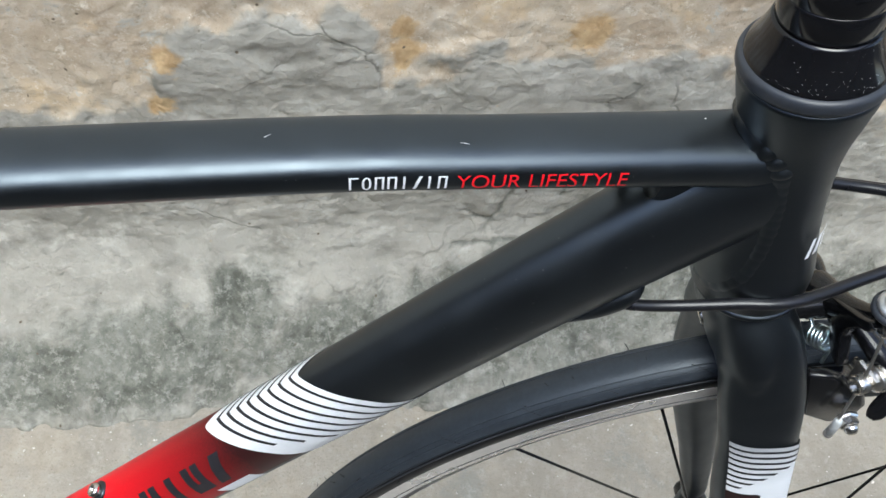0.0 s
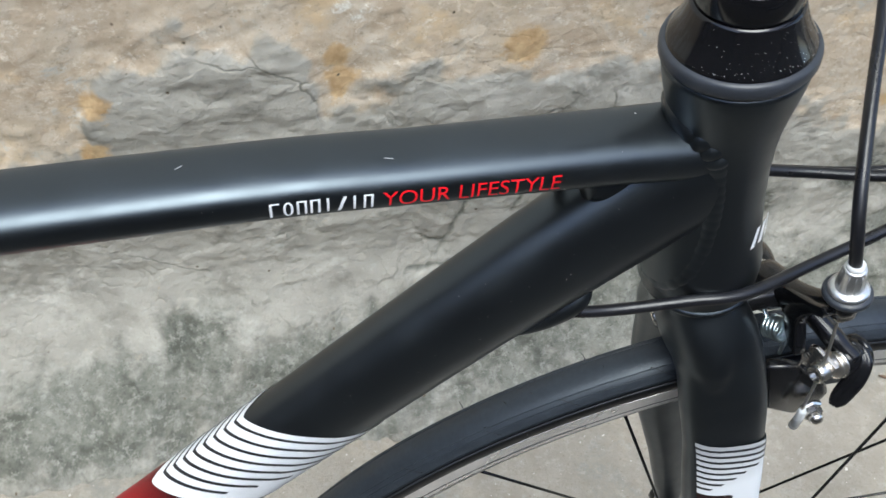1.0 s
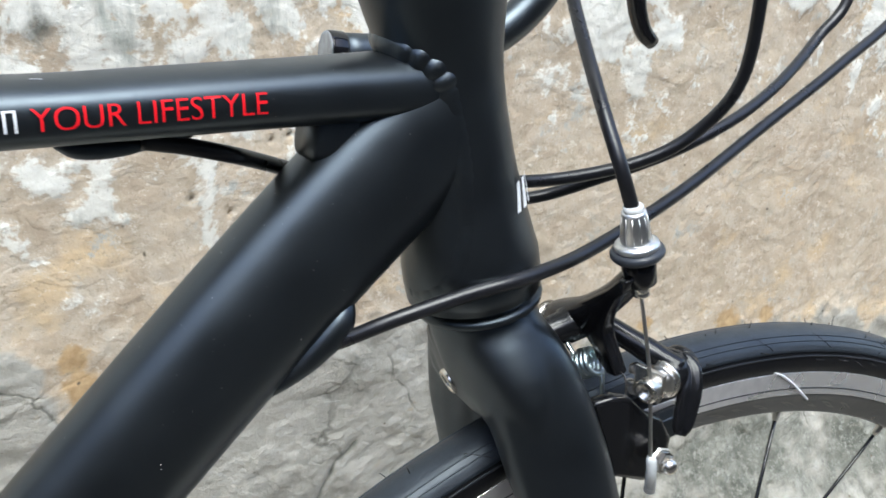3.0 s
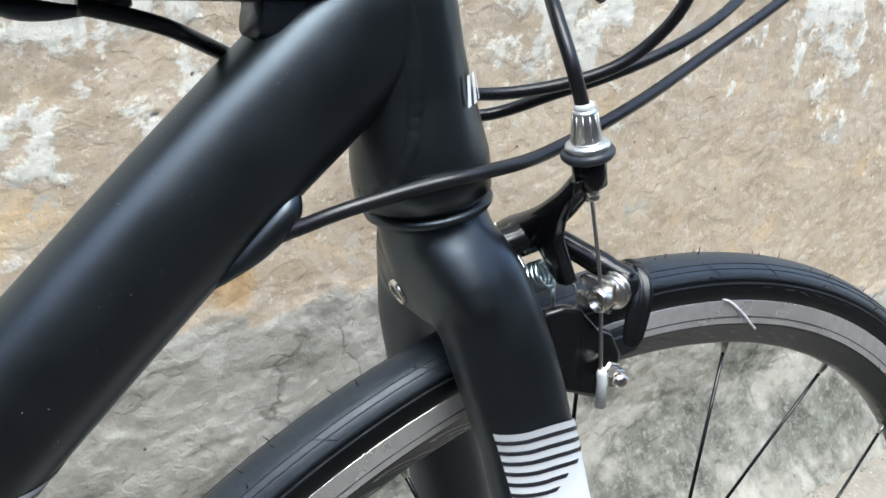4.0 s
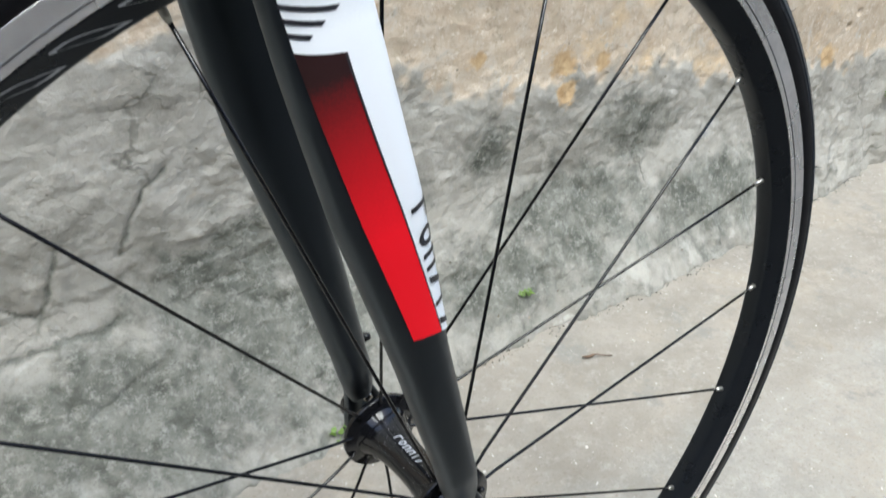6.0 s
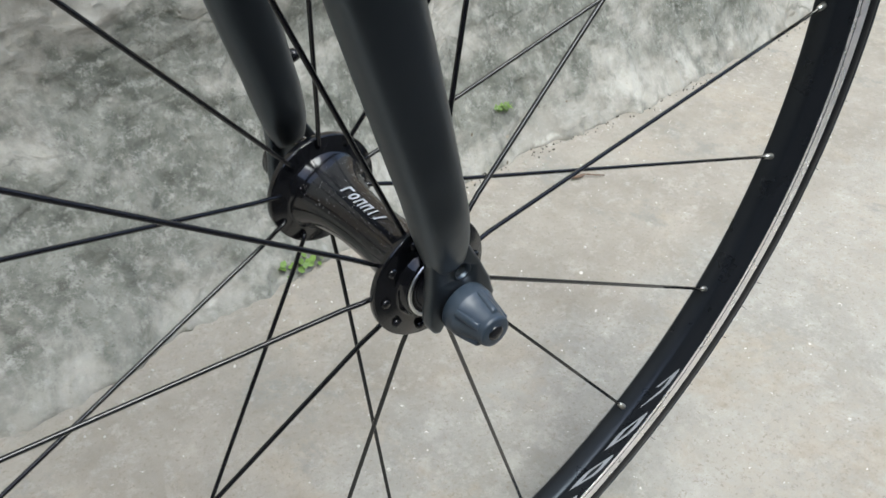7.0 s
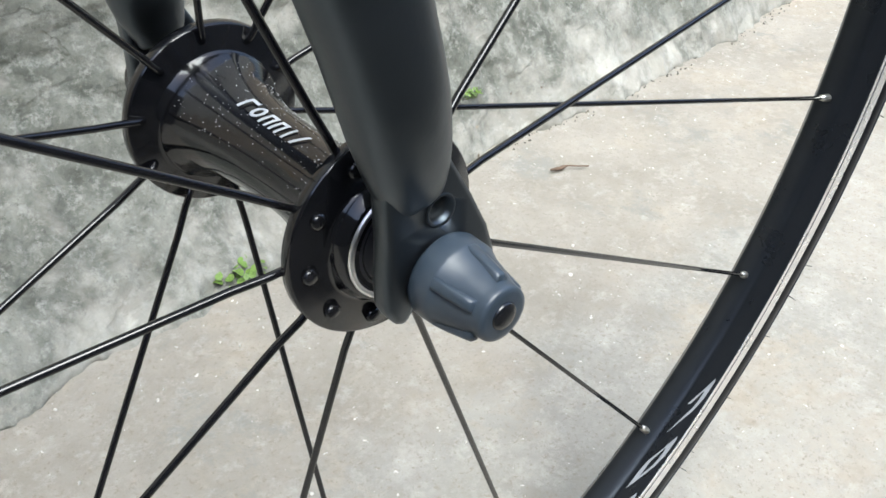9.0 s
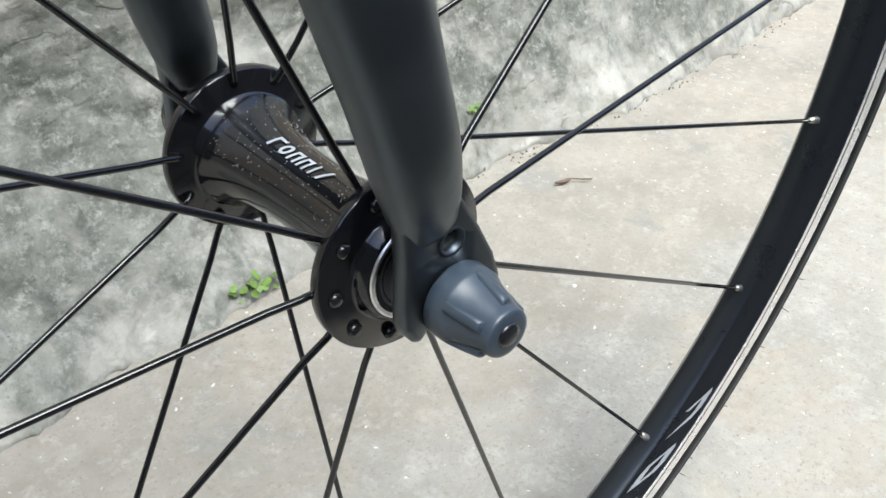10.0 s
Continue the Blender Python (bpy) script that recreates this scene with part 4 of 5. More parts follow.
def build_wheel():
    # tyre: casing, then tread proud of it with a fine shoulder edge
    cx, cr = 0.3218, 0.0130
    casing = [(cx + cr * math.sin(a), cr * math.cos(a)) for a in (radians(d) for d in range(-58, 239, 9))]
    tyre = part("tyre", hoop(casing + [(0.3145, -0.0092), (0.3145, 0.0092)], 240), RUBBER_WALL, bicycle, "black road tyre with moulding hairs")
    tread = [(cx + (cr + 0.0007) * math.sin(a), (cr + 0.0007) * math.cos(a)) for a in (radians(d) for d in range(24, 157, 6))]
    inner = [(cx + (cr - 0.001) * math.sin(a), (cr - 0.001) * math.cos(a)) for a in (radians(156), radians(24))]
    part("tread", hoop(tread + inner, 240), RUBBER, tyre, "smooth dark grey tread")
    for y in (-1, 1):
        edge = [(cx + (cr + 0.0004) * math.sin(radians(a)), -y * (cr + 0.0004) * math.cos(radians(a))) for a in (14, 17, 17.5)] + [(cx + (cr - 0.001) * math.sin(radians(16)), -y * (cr - 0.001) * math.cos(radians(16)))]
        part("bead_line", hoop(edge, 240), RING, tyre)
    for e in (46, 58, 122, 134):
        ridge = [(cx + (cr + d) * math.sin(radians(a)), -(cr + d) * math.cos(radians(a))) for a, d in ((e - 1.6, 0.0005), (e - 0.7, 0.00105), (e + 0.7, 0.00105), (e + 1.6, 0.0005))]
        part("tread_ridge", hoop(ridge, 240), RUBBER, tyre)
    rnd = random.Random(5)
    # fine grooves across the tread shoulder
    for k in range(44):
        a0 = 2 * math.pi * (k + rnd.uniform(-0.1, 0.1)) / 44
        pts = [around(cx + (cr + 0.0007) * math.sin(radians(e)), -(cr + 0.0007) * math.cos(radians(e)), a0 + 0.0009 * (e - 30)) for e in (32, 42, 52, 62)]
        part("tread_mark", wire(pts, 0.0002, 5, 2), RUBBER_WALL, tyre)
    bm = bmesh.new()
    for k in range(2000):
        a = 2 * math.pi * k / 2000
        q = [around(cx + (cr + 0.00085) * math.sin(radians(e)), -(cr + 0.00085) * math.cos(radians(e)), a + w + 0.0002 * (e - 33)) for e, w in ((30, 0.0), (36, 0.0), (36, 0.0011), (30, 0.0011))]
        bm.faces.new([bm.verts.new(c) for c in q])
    part("knurled_line", bm, RING, tyre)
    for k in range(220):
        a, e = rnd.uniform(0, 2 * math.pi), rnd.choice((8, 30, 62, 90, 90, 118, 150))
        root = around(cx + (cr + 0.0004) * math.sin(radians(e)), -(cr + 0.0004) * math.cos(radians(e)), a)
        out = (root - around(cx, 0, a)).normalized()
        lean = Vector((rnd.uniform(-1, 1), rnd.uniform(-1, 1), rnd.uniform(-1, 1))) * 0.0011
        n = rnd.uniform(0.0016, 0.0045)
        part("moulding_hair", wire([root, root + out * n * 0.5 + lean * 0.3, root + out * n + lean], [0.00028, 0.00022, 0.00016], 5, 0), HAIR, tyre)
    # rim
    side = [(0.3176, 0.0116), (0.3171, 0.0120), (0.3046, 0.0118), (0.3036, 0.0112), (0.2985, 0.0089), (0.2938, 0.00672), (0.2929, 0.0062), (0.2924, 0.0055), (0.2918, 0.0040), (0.2914, 0.0015)]
    rim = part("rim", hoop(side + [(r, -y) for r, y in side[::-1]] + [(0.3110, -0.0085), (0.3110, 0.0085)], 240), RIMBLACK, bicycle, "black rim with machined silver brake track")
    for y in (-1, 1):
        part("brake_track", hoop([(0.3169, y * 0.01213), (0.3167, y * 0.01216), (0.3163, y * 0.01216), (0.3110, y * 0.0121), (0.3058, y * 0.01205), (0.3054, y * 0.01205), (0.3052, y * 0.01202), (0.3052, y * 0.0114), (0.3169, y * 0.0114)], 240), TRACK, rim, "machined silver brake track")
        part("wear_groove", hoop([(0.3088, y * 0.01225), (0.3083, y * 0.01225), (0.3083, y * 0.0116), (0.3088, y * 0.0116)], 240), INK, rim)
    # marks on the rim's dark band: slanted outlines the size of letters
    for start, count, w, thin, ink in ((-34.5, 7, 6.2, 0.27, RIMINK), (152, 9, 4.6, 0.11, SILVERINK), (100, 5, 2.2, 0.3, DIMINK), (86, 4, 2.4, 0.3, DIMINK), (215, 8, 4.6, 0.22, SILVERINK)):
        for k in range(count):
            a1, a0 = radians(start - k * (w + 0.4)), radians(start - k * (w + 0.4) - w)
            slim = 0.55 if ink is DIMINK else 1.0
            wide, lean = (0.85, 0.32) if ink is RIMINK else (0.66, 0.60)

            def spot(f, g):
                """f along the mark, g up the slanted side of the rim."""
                r = 0.2985 + 0.0040 * (2 * g - 1) * slim
                return around(r, -(0.0062 + (r - 0.2929) * 0.467) - 0.0003, a0 + (a1 - a0) * (f * wide + lean * g - 0.1))
            bm = bmesh.new()
            # a long slanted loop, open at one end on every other mark
            loop = [(0.0, 0.02), (0.12, 0.30), (0.34, 0.80), (0.55, 0.98), (0.9, 1.0), (1.0, 0.9), (0.82, 0.55), (0.62, 0.12), (0.4, 0.02)]
            inner = [(0.5 + (f - 0.47) * (1 - 1.6 * thin), 0.5 + (g - 0.5) * (1 - 2.2 * thin)) for f, g in loop]
            for q in range(len(loop) - (k % 3 == 0) * 2):
                n = (q + 1) % len(loop)
                bm.faces.new([bm.verts.new(spot(*v)) for v in (loop[q], loop[n], inner[n], inner[q])])
            part("rim_mark", bm, ink, rim, "dim grey mark on the rim" if ink is DIMINK else "silver outline mark on the rim")
    # hub: barrel flares to two flanges with spoke holes
    barrel = [(-0.0400, 0.0118), (-0.0399, 0.0132), (-0.0396, 0.0137), (-0.0378, 0.0146), (-0.0370, 0.0150), (-0.0362, 0.0152), (-0.0359, 0.0160), (-0.0357, 0.0236), (-0.0352, 0.0241), (-0.0328, 0.0241), (-0.0322, 0.0235), (-0.0318, 0.0178), (-0.0308, 0.0166), (-0.025, 0.0138), (-0.017, 0.0118), (-0.008, 0.0108), (0.0, 0.0106)]
    prof = barrel + [(-h * 1.07, r) for h, r in barrel[-2::-1]]
    hub = part("hub", turned(prof, (0, 0, 0), (0, 1, 0), 72), GLOSS, bicycle, "glossy black dusty hub with ten-hole flanges")
    for side in (-1, 1):
        part("bearing_ring", turned([(0.0398, 0.0131), (0.0403, 0.0130), (0.0406, 0.0127), (0.0405, 0.0119), (0.0398, 0.0117)], (0, 0, 0), (0, side, 0), 48, None, False), CHROME, hub, "polished bearing ring")
        part("dust_seal", turned([(0.0390, 0.0119), (0.0402, 0.0118), (0.0396, 0.0108), (0.0402, 0.0102), (0.0399, 0.0094), (0.0404, 0.0086), (0.0404, 0.0070), (0.0482, 0.0066), (0.0482, 0.002)], (0, 0, 0), (0, side, 0), 40), INK, hub)

    def on_hub(x, y):
        h = 0.0155 - x
        r = 0.01095 + 0.0000 * x + (0.0016 * ((h + 0.001) / 0.0185) ** 2 if h > 0 else 0.0012 * (h / 0.015) ** 2)
        a = radians(118 - y / 0.012 * 57.3)
        return Vector((math.cos(a) * r, h, math.sin(a) * r))
    bm = bmesh.new()
    rnd2 = random.Random(21)
    for k in range(420):
        h, a, r = rnd2.uniform(-0.030, 0.030), rnd2.uniform(0.3, 2.9), rnd2.uniform(0.00005, 0.00015)
        base = next(r0 + (r1 - r0) * (abs(h) - h0) / (h1 - h0) for (h1, r1), (h0, r0) in zip([(-q, w) for q, w in barrel[10:]], [(-q, w) for q, w in barrel[11:]]) if h0 <= abs(h) <= h1)
        c = Vector((math.cos(a) * base, h, math.sin(a) * base))
        bmesh.ops.create_icosphere(bm, subdivisions=1, radius=r, matrix=Matrix.Translation(c))
    part("dust", bm, DUST, hub, "pale dust specks")["kind"] = "stuff"
    for mark in strokes("LOUUTS", 0.0042, 0.0044, 0.0009, 0.25):
        part("maker_mark", wrap(mark, on_hub, [k * 0.001 for k in range(1, 5)], False), SILVERINK, hub, "silver maker's mark")
    for k in range(20):
        side = -1 if k % 2 == 0 else 1
        a = PHI + k * math.pi / 10
        y = (0.0340 if side < 0 else 0.0364) * side
        lie = -0.0030 * side
        elbow = around(0.0198, y + lie * 0.9, a)
        head = around(0.0198, y - lie * 0.75, a)
        seat = around(0.2936, 0.0, a)
        run = (seat - elbow).normalized()
        line = [head, around(0.0198, y + lie * 0.3, a), elbow + run * 0.0018, elbow + run * 0.006]
        spoke = part("spoke", wire([*catmull(line, 4), *[elbow.lerp(seat, f) + Vector((0, lie * (1 - f) * 0.2, 0)) for f in (0.05, 0.35, 0.7, 0.975)]], 0.00095, 10, 0), GLOSS, bicycle)
        part("spoke_head", turned([(-0.0004, 0.0019), (0.0004, 0.0019), (0.0010, 0.0012)], head, (0, -math.copysign(1, lie), 0), 14), BLACKALU, spoke)
        part("spoke_hole", turned([(-0.0004, 0.0015), (0.0001, 0.0020), (0.0003, 0.0015)], around(0.0198, y + math.copysign(0.00135, lie), a), (0, math.copysign(1, lie), 0), 14, None, True), INK, hub)
        nip = part("nipple", wire([seat - run * 0.0085, seat - run * 0.0055, seat - run * 0.001, seat + run * 0.002], [0.0012, 0.0017, 0.0019, 0.0019], 12, 0), CREAM if 1.2 < a % (2 * math.pi) < 2.9 else NIPPLE, rim)
    # skewer with its plastic nut
    body = [(-0.0534, 0.0084), (-0.0538, 0.0092), (-0.0546, 0.0095), (-0.0588, 0.0094), (-0.0596, 0.0091), (-0.0602, 0.0086), (-0.0640, 0.0076), (-0.0680, 0.0063), (-0.0690, 0.0061), (-0.0700, 0.0060), (-0.0706, 0.0057), (-0.0708, 0.0048), (-0.0708, 0.0030)]
    nut = part("axle_nut", turned([(-h, r) for h, r in body], (0, 0, 0), (0, -1, 0), 56), NUT, bicycle, "grey plastic cone nut with grip ribs")
    for k in range(5):
        a = radians(12 + 72 * k)
        # a wedge that starts on the collar and stands proud of the cone, blunt at its end
        ring = [[around(r + dr, h, a + w / (r + dr)) for dr, w in ((-0.002, -0.0016), (lift * 0.8, -0.0012), (lift, -0.0006), (lift, 0.0006), (lift * 0.8, 0.0012), (-0.002, 0.0016))] for h, r, lift in ((-0.0580, 0.0092, 0.0), (-0.0596, 0.0090, 0.0003), (-0.0630, 0.0079, 0.0008), (-0.0662, 0.0069, 0.0011), (-0.0678, 0.0064, 0.0012), (-0.0683, 0.0062, 0.0007))]
        part("grip_rib", ring_skin(bmesh.new(), ring), NUT, nut)
    part("skewer_tip", turned([(0.0700, 0.0030), (0.0709, 0.0030), (0.0714, 0.0027), (0.0716, 0.0018)], (0, 0, 0), (0, -1, 0), 24), BLACKALU, nut)
    lever = part("skewer_lever", turned([(0.0565, 0.008), (0.058, 0.0105), (0.066, 0.0105), (0.069, 0.008)], (0, 0, 0), (0, 1, 0), 32), BLACKALU, bicycle)
    part("skewer_end", turned([(0.0555, 0.0062), (0.0575, 0.0064), (0.0577, 0.005)], (0, 0, 0), (0, 1, 0), 28), STEEL, lever, "bright steel skewer end")
    part("lever_blade", wire([(0.0, 0.064, 0.004), (-0.005, 0.069, 0.016), (-0.004, 0.072, 0.030), (0.0015, 0.071, 0.041), (0.0065, 0.068, 0.0445)], [0.0046, 0.0044, 0.0042, 0.004, 0.0038, 0.0036, 0.0036, 0.0036, 0.0036, 0.0036, 0.0036, 0.0036, 0.0034, 0.0032, 0.003, 0.0026, 0.002], 14, 4), BLACKALU, lever)
    # a white thread caught over the rim
    part("thread", wire([(0.0065, -0.0122, 0.3178), (0.012, -0.0128, 0.3160), (0.021, -0.0129, 0.3105), (0.029, -0.0128, 0.3045), (0.0345, -0.0124, 0.3005)], [0.0004, 0.0005, 0.0006, 0.0006, 0.0006], 7, 3), THREAD, bicycle, "white thread hanging on the rim")


def build_brake():
    pivot = Vector((-0.1015, 0.0, 0.3475))
    part("pivot_bolt", turned([(-0.022, 0.0055), (-0.018, 0.0062), (-0.006, 0.0062), (-0.005, 0.0072), (0.004, 0.0074), (0.005, 0.006)], pivot, AHEAD, 32), BLACKALU, bicycle)
    brake = part("brake_arm", wire([(-0.0985, 0.014, 0.3420), (-0.1000, 0.002, 0.3490), (-0.1010, -0.009, 0.3570), (-0.1015, -0.019, 0.3660), (-0.1025, -0.0275, 0.3755), (-0.1030, -0.0315, 0.3800)],
                                   [0.0085, 0.0085, 0.0085, 0.0082, 0.0078, 0.0074, 0.007, 0.0066, 0.0062, 0.006, 0.0058, 0.0056, 0.0054, 0.0052, 0.005, 0.005], 18, 4), SATIN, bicycle, "glossy black caliper arm")
    web = [(-0.0046, -0.0367, 0.3792), (0, -0.0322, 0.3785), (0, -0.0251, 0.3722), (0, -0.0146, 0.3648), (0, -0.0033, 0.3572), (0, 0.0107, 0.3500), (0, 0.0068, 0.3455), (0, -0.0024, 0.3470), (0, -0.0081, 0.3462), (0, -0.0125, 0.3432), (0, -0.0153, 0.3390),
           (0, -0.0217, 0.3350), (0, -0.0279, 0.3367), (0, -0.0248, 0.3434), (0, -0.0211, 0.3512), (0, -0.0214, 0.3549), (0, -0.0238, 0.3609), (0, -0.0291, 0.3689), (0, -0.0346, 0.3739)]
    part("arm_web", slab([(-0.1035 - 0.291 * (z - 0.3475), y, z) for x, y, z in web], AHEAD * 0.0056, 0.0012), SATIN, brake, "", True)
    part("pivot_sleeve", turned([(-0.0005, 0.0042), (0.0, 0.0050), (0.017, 0.0052), (0.0175, 0.0044)], (-0.1010, 0.016, 0.3425), (-0.02, -0.92, 0.38), 28), SATIN, brake)
    part("pivot_washer", turned([(-0.0026, 0.0050), (-0.0022, 0.0062), (-0.0008, 0.0062), (-0.0004, 0.0050)], (-0.1010, 0.016, 0.3425), (-0.02, -0.92, 0.38), 28), STEEL, brake, "bright steel washer")
    part("arm_foot", wire([(-0.0985, 0.012, 0.3430), (-0.0930, 0.028, 0.3390), (-0.0850, 0.041, 0.3290), (-0.0760, 0.045, 0.3130), (-0.0720, 0.040, 0.3020), (-0.0700, 0.028, 0.3010)], 0.0055, 14, 5), SATIN, brake)
    second = part("brake_arm", wire([(-0.0995, 0.006, 0.3480), (-0.0940, -0.006, 0.3490), (-0.0860, -0.017, 0.3455), (-0.0790, -0.0265, 0.3420), (-0.0735, -0.0325, 0.3395)],
                                    [0.0060, 0.0058, 0.0054, 0.005, 0.0048, 0.0047, 0.0046, 0.0046, 0.0046, 0.0048, 0.005, 0.005, 0.0046], 18, 4), SATIN, bicycle, "glossy black caliper arm")
    boss = Vector((-0.0738, -0.0288, 0.3365))
    fore = Vector((0.926, 0.338, 0.169)).normalized()
    part("arm_boss", turned([(-0.0066, 0.0066), (-0.0060, 0.0078), (0.0040, 0.0080), (0.0046, 0.0072), (0.0052, 0.0072), (0.0056, 0.0080), (0.0078, 0.0080), (0.0090, 0.0066)], boss, fore, 36), SATIN, second)
    # the hook hangs from the boss as a curved, ribbed blade
    rings = []
    for c, half, thick in (((-0.0715, -0.0275, 0.3448), 0.0045, 0.0018), ((-0.0700, -0.0335, 0.3415), 0.0042, 0.0024), ((-0.0712, -0.0375, 0.3345), 0.0043, 0.0027), ((-0.0728, -0.0392, 0.3265), 0.0043, 0.0026), ((-0.0742, -0.0404, 0.3195), 0.0038, 0.0022), ((-0.0750, -0.0410, 0.3160), 0.0022, 0.0014)):
        rings.append([Vector(c) + Vector((0.75, -0.66, 0.0)) * half * u + Vector((-0.66, -0.75, 0.0)) * thick * v for u, v in ((-1, -0.6), (-1, 0.5), (-0.6, 0.9), (-0.35, 0.6), (-0.1, 1.0), (0.1, 1.0), (0.35, 0.6), (0.6, 0.9), (1, 0.5), (1, -0.6), (0, -1))])
    rings = list(zip(*[catmull(line, 4) for line in zip(*rings)]))
    part("arm_hook", ring_skin(bmesh.new(), rings), SATIN, second)
    # broad lower plate that carries the pad
    outline = [(-0.1083, -0.026, 0.3252), (-0.100, -0.0285, 0.3285), (-0.0923, -0.030, 0.3274), (-0.0819, -0.030, 0.3187), (-0.0738, -0.030, 0.3158), (-0.0663, -0.0295, 0.3063), (-0.0659, -0.029, 0.2950), (-0.0747, -0.029, 0.2866), (-0.092, -0.028, 0.2915), (-0.1002, -0.027, 0.3091)]
    part("pad_plate", slab(outline, (0.002, 0.006, 0.0), 0.0024), SATIN, second, "black caliper plate", True)
    # brake pad and its holder lie against the rim
    mid = radians(104.0)
    t = Vector((math.sin(mid), 0, -math.cos(mid)))
    r = Vector((math.cos(mid), 0, math.sin(mid)))
    c = around(0.3095, 0, mid)
    for side in (-1, 1):
        bm = slab([c + t * u + r * v + Vector((0, side * 0.0142, 0)) for u, v in ((-0.026, -0.0048), (0.026, -0.0048), (0.0275, -0.002), (0.0275, 0.003), (0.026, 0.005), (-0.026, 0.005), (-0.0275, 0.003), (-0.0275, -0.002))], (0, side * 0.0065, 0), 0.0008)
        holder = part("pad_holder", bm, MATTE, bicycle, "matte black brake pad holder", False)
        part("brake_pad", slab([c + t * u + r * v + Vector((0, side * 0.0125, 0)) for u, v in ((-0.025, -0.0042), (0.025, -0.0042), (0.025, 0.0044), (-0.025, 0.0044))], (0, side * 0.002, 0), 0.0004), RUBBER_WALL, holder, "", False)
    pb = Vector((-0.0748, -0.0322, 0.3002))
    bolt = part("pad_bolt", turned([(0.0, 0.0030), (0.0, 0.0056), (0.0012, 0.0058), (0.0022, 0.0052), (0.0024, 0.0046), (0.0052, 0.0046), (0.0056, 0.0040)], pb, (0.05, -1, 0.02), 6), STEEL, bicycle, "steel acorn nut of the brake pad", False)
    part("nut_dome", turned([(0.0054, 0.0036), (0.0075, 0.0034), (0.0092, 0.0022), (0.0096, 0.0008)], pb, (0.05, -1, 0.02), 24), STEEL, bolt)
    # cable clamp: bolt, washers and the grooved plate
    ca = Vector((-0.0832, -0.0322, 0.3348))
    ax = -fore
    clamp = part("clamp_washer", turned([(-0.0042, 0.0070), (-0.0039, 0.0077), (-0.0029, 0.0077), (-0.0026, 0.0071), (-0.0024, 0.0056), (-0.0019, 0.0056), (-0.0017, 0.0066), (-0.0014, 0.0070), (-0.0007, 0.0070), (-0.0004, 0.0065), (-0.0002, 0.0052), (0.0006, 0.0052)], ca, ax, 36), STEEL, bicycle, "stacked bright steel washers")
    part("clamp_bolt", turned([(0.0, 0.0040), (0.0030, 0.0040), (0.0034, 0.0044), (0.0042, 0.0048), (0.0086, 0.0048), (0.0093, 0.0045), (0.0096, 0.0039), (0.0095, 0.0030), (0.0070, 0.0028)], ca, ax, 30), STEEL, clamp, "hex socket bolt")
    o = ca + ax * 0.0008
    sidev = Vector((-0.39, 0.885, 0)).normalized()
    pl = [o + sidev * u + Vector((0, 0, 1)) * v for u, v in ((-0.004, -0.0058), (0.0085, -0.0062), (0.0105, -0.004), (0.0105, -0.001), (0.0075, -0.001), (0.0075, 0.002), (0.0105, 0.002), (0.0105, 0.0055), (0.008, 0.0066), (-0.004, 0.006))]
    part("clamp_plate", slab([q + ax * 0.0016 for q in pl], ax * 0.0022, 0.0004), STEEL, clamp, "notched steel clamp plate", False)
    # return spring with coils
    sc = Vector((-0.1005, -0.0103, 0.3346))
    sx = Vector((0.32, -0.79, 0.53)).normalized()
    su = Vector((-0.5, 0.3, 0.8))
    su = (su - sx * su.dot(sx)).normalized()
    sv = sx.cross(su)
    coil = [sc + sx * (0.00205 * k / 16 - 0.0036) + 0.0052 * (math.cos(2 * math.pi * k / 16) * su + math.sin(2 * math.pi * k / 16) * sv) for k in range(60)]
    coil = [Vector((-0.1100, 0.0004, 0.3460)), Vector((-0.1080, -0.0020, 0.3430)), *coil, Vector((-0.0962, -0.0160, 0.3290)), Vector((-0.0952, -0.0163, 0.3225))]
    part("return_spring", wire(coil, 0.00100, 10, 0), ZINC, bicycle, "zinc-plated coil return spring")
    part("spring_wire", wire([(-0.1000, -0.018, 0.3420), (-0.0950, -0.026, 0.3360), (-0.0940, -0.0275, 0.3280), (-0.0985, -0.0275, 0.3225)], 0.0005, 7, 5), STEEL, bicycle)
    # barrel adjuster
    at = Vector((-0.1024, -0.0328, 0.3768))
    up = Vector((-0.33, 0.0, 0.944)).normalized()
    adj = part("adjuster_boss", turned([(0.0, 0.0050), (0.0008, 0.0060), (0.0098, 0.0062), (0.0106, 0.0054)], at, up, 28), SATIN, bicycle, "black adjuster boss")
    part("adjuster_screw", turned([(-0.0050, 0.0024), (-0.0046, 0.0031), (-0.0034, 0.0031), (-0.0030, 0.0027), (-0.0026, 0.0031), (0.0, 0.0031)], at, up, 20), STEEL, adj, "threaded steel end")
    part("adjuster_ring", turned([(0.0106, 0.0066), (0.0110, 0.0086), (0.0122, 0.0096), (0.0134, 0.0096), (0.0144, 0.0088), (0.0147, 0.0066)], at, up, 40), RING, adj, "black rubber lock ring")
    part("barrel_collar", turned([(0.0146, 0.0076), (0.0152, 0.0080), (0.0166, 0.0076), (0.0172, 0.0056)], at, up, 36), CHROME, adj)
    barrel = part("barrel", turned([(0.0170, 0.0054), (0.0178, 0.0056), (0.0276, 0.0044), (0.0286, 0.0042), (0.0288, 0.0034)], at, up, 36), CHROME, adj, "fluted chrome barrel")
    for k in range(12):
        a = 2 * math.pi * k / 12
        u = up.orthogonal().normalized()
        v = up.cross(u)
        d = math.cos(a) * u + math.sin(a) * v
        part("flute", wire([at + up * 0.0185 + d * 0.0054, at + up * 0.0272 + d * 0.0044], 0.00022, 6, 0), CHROME, barrel)
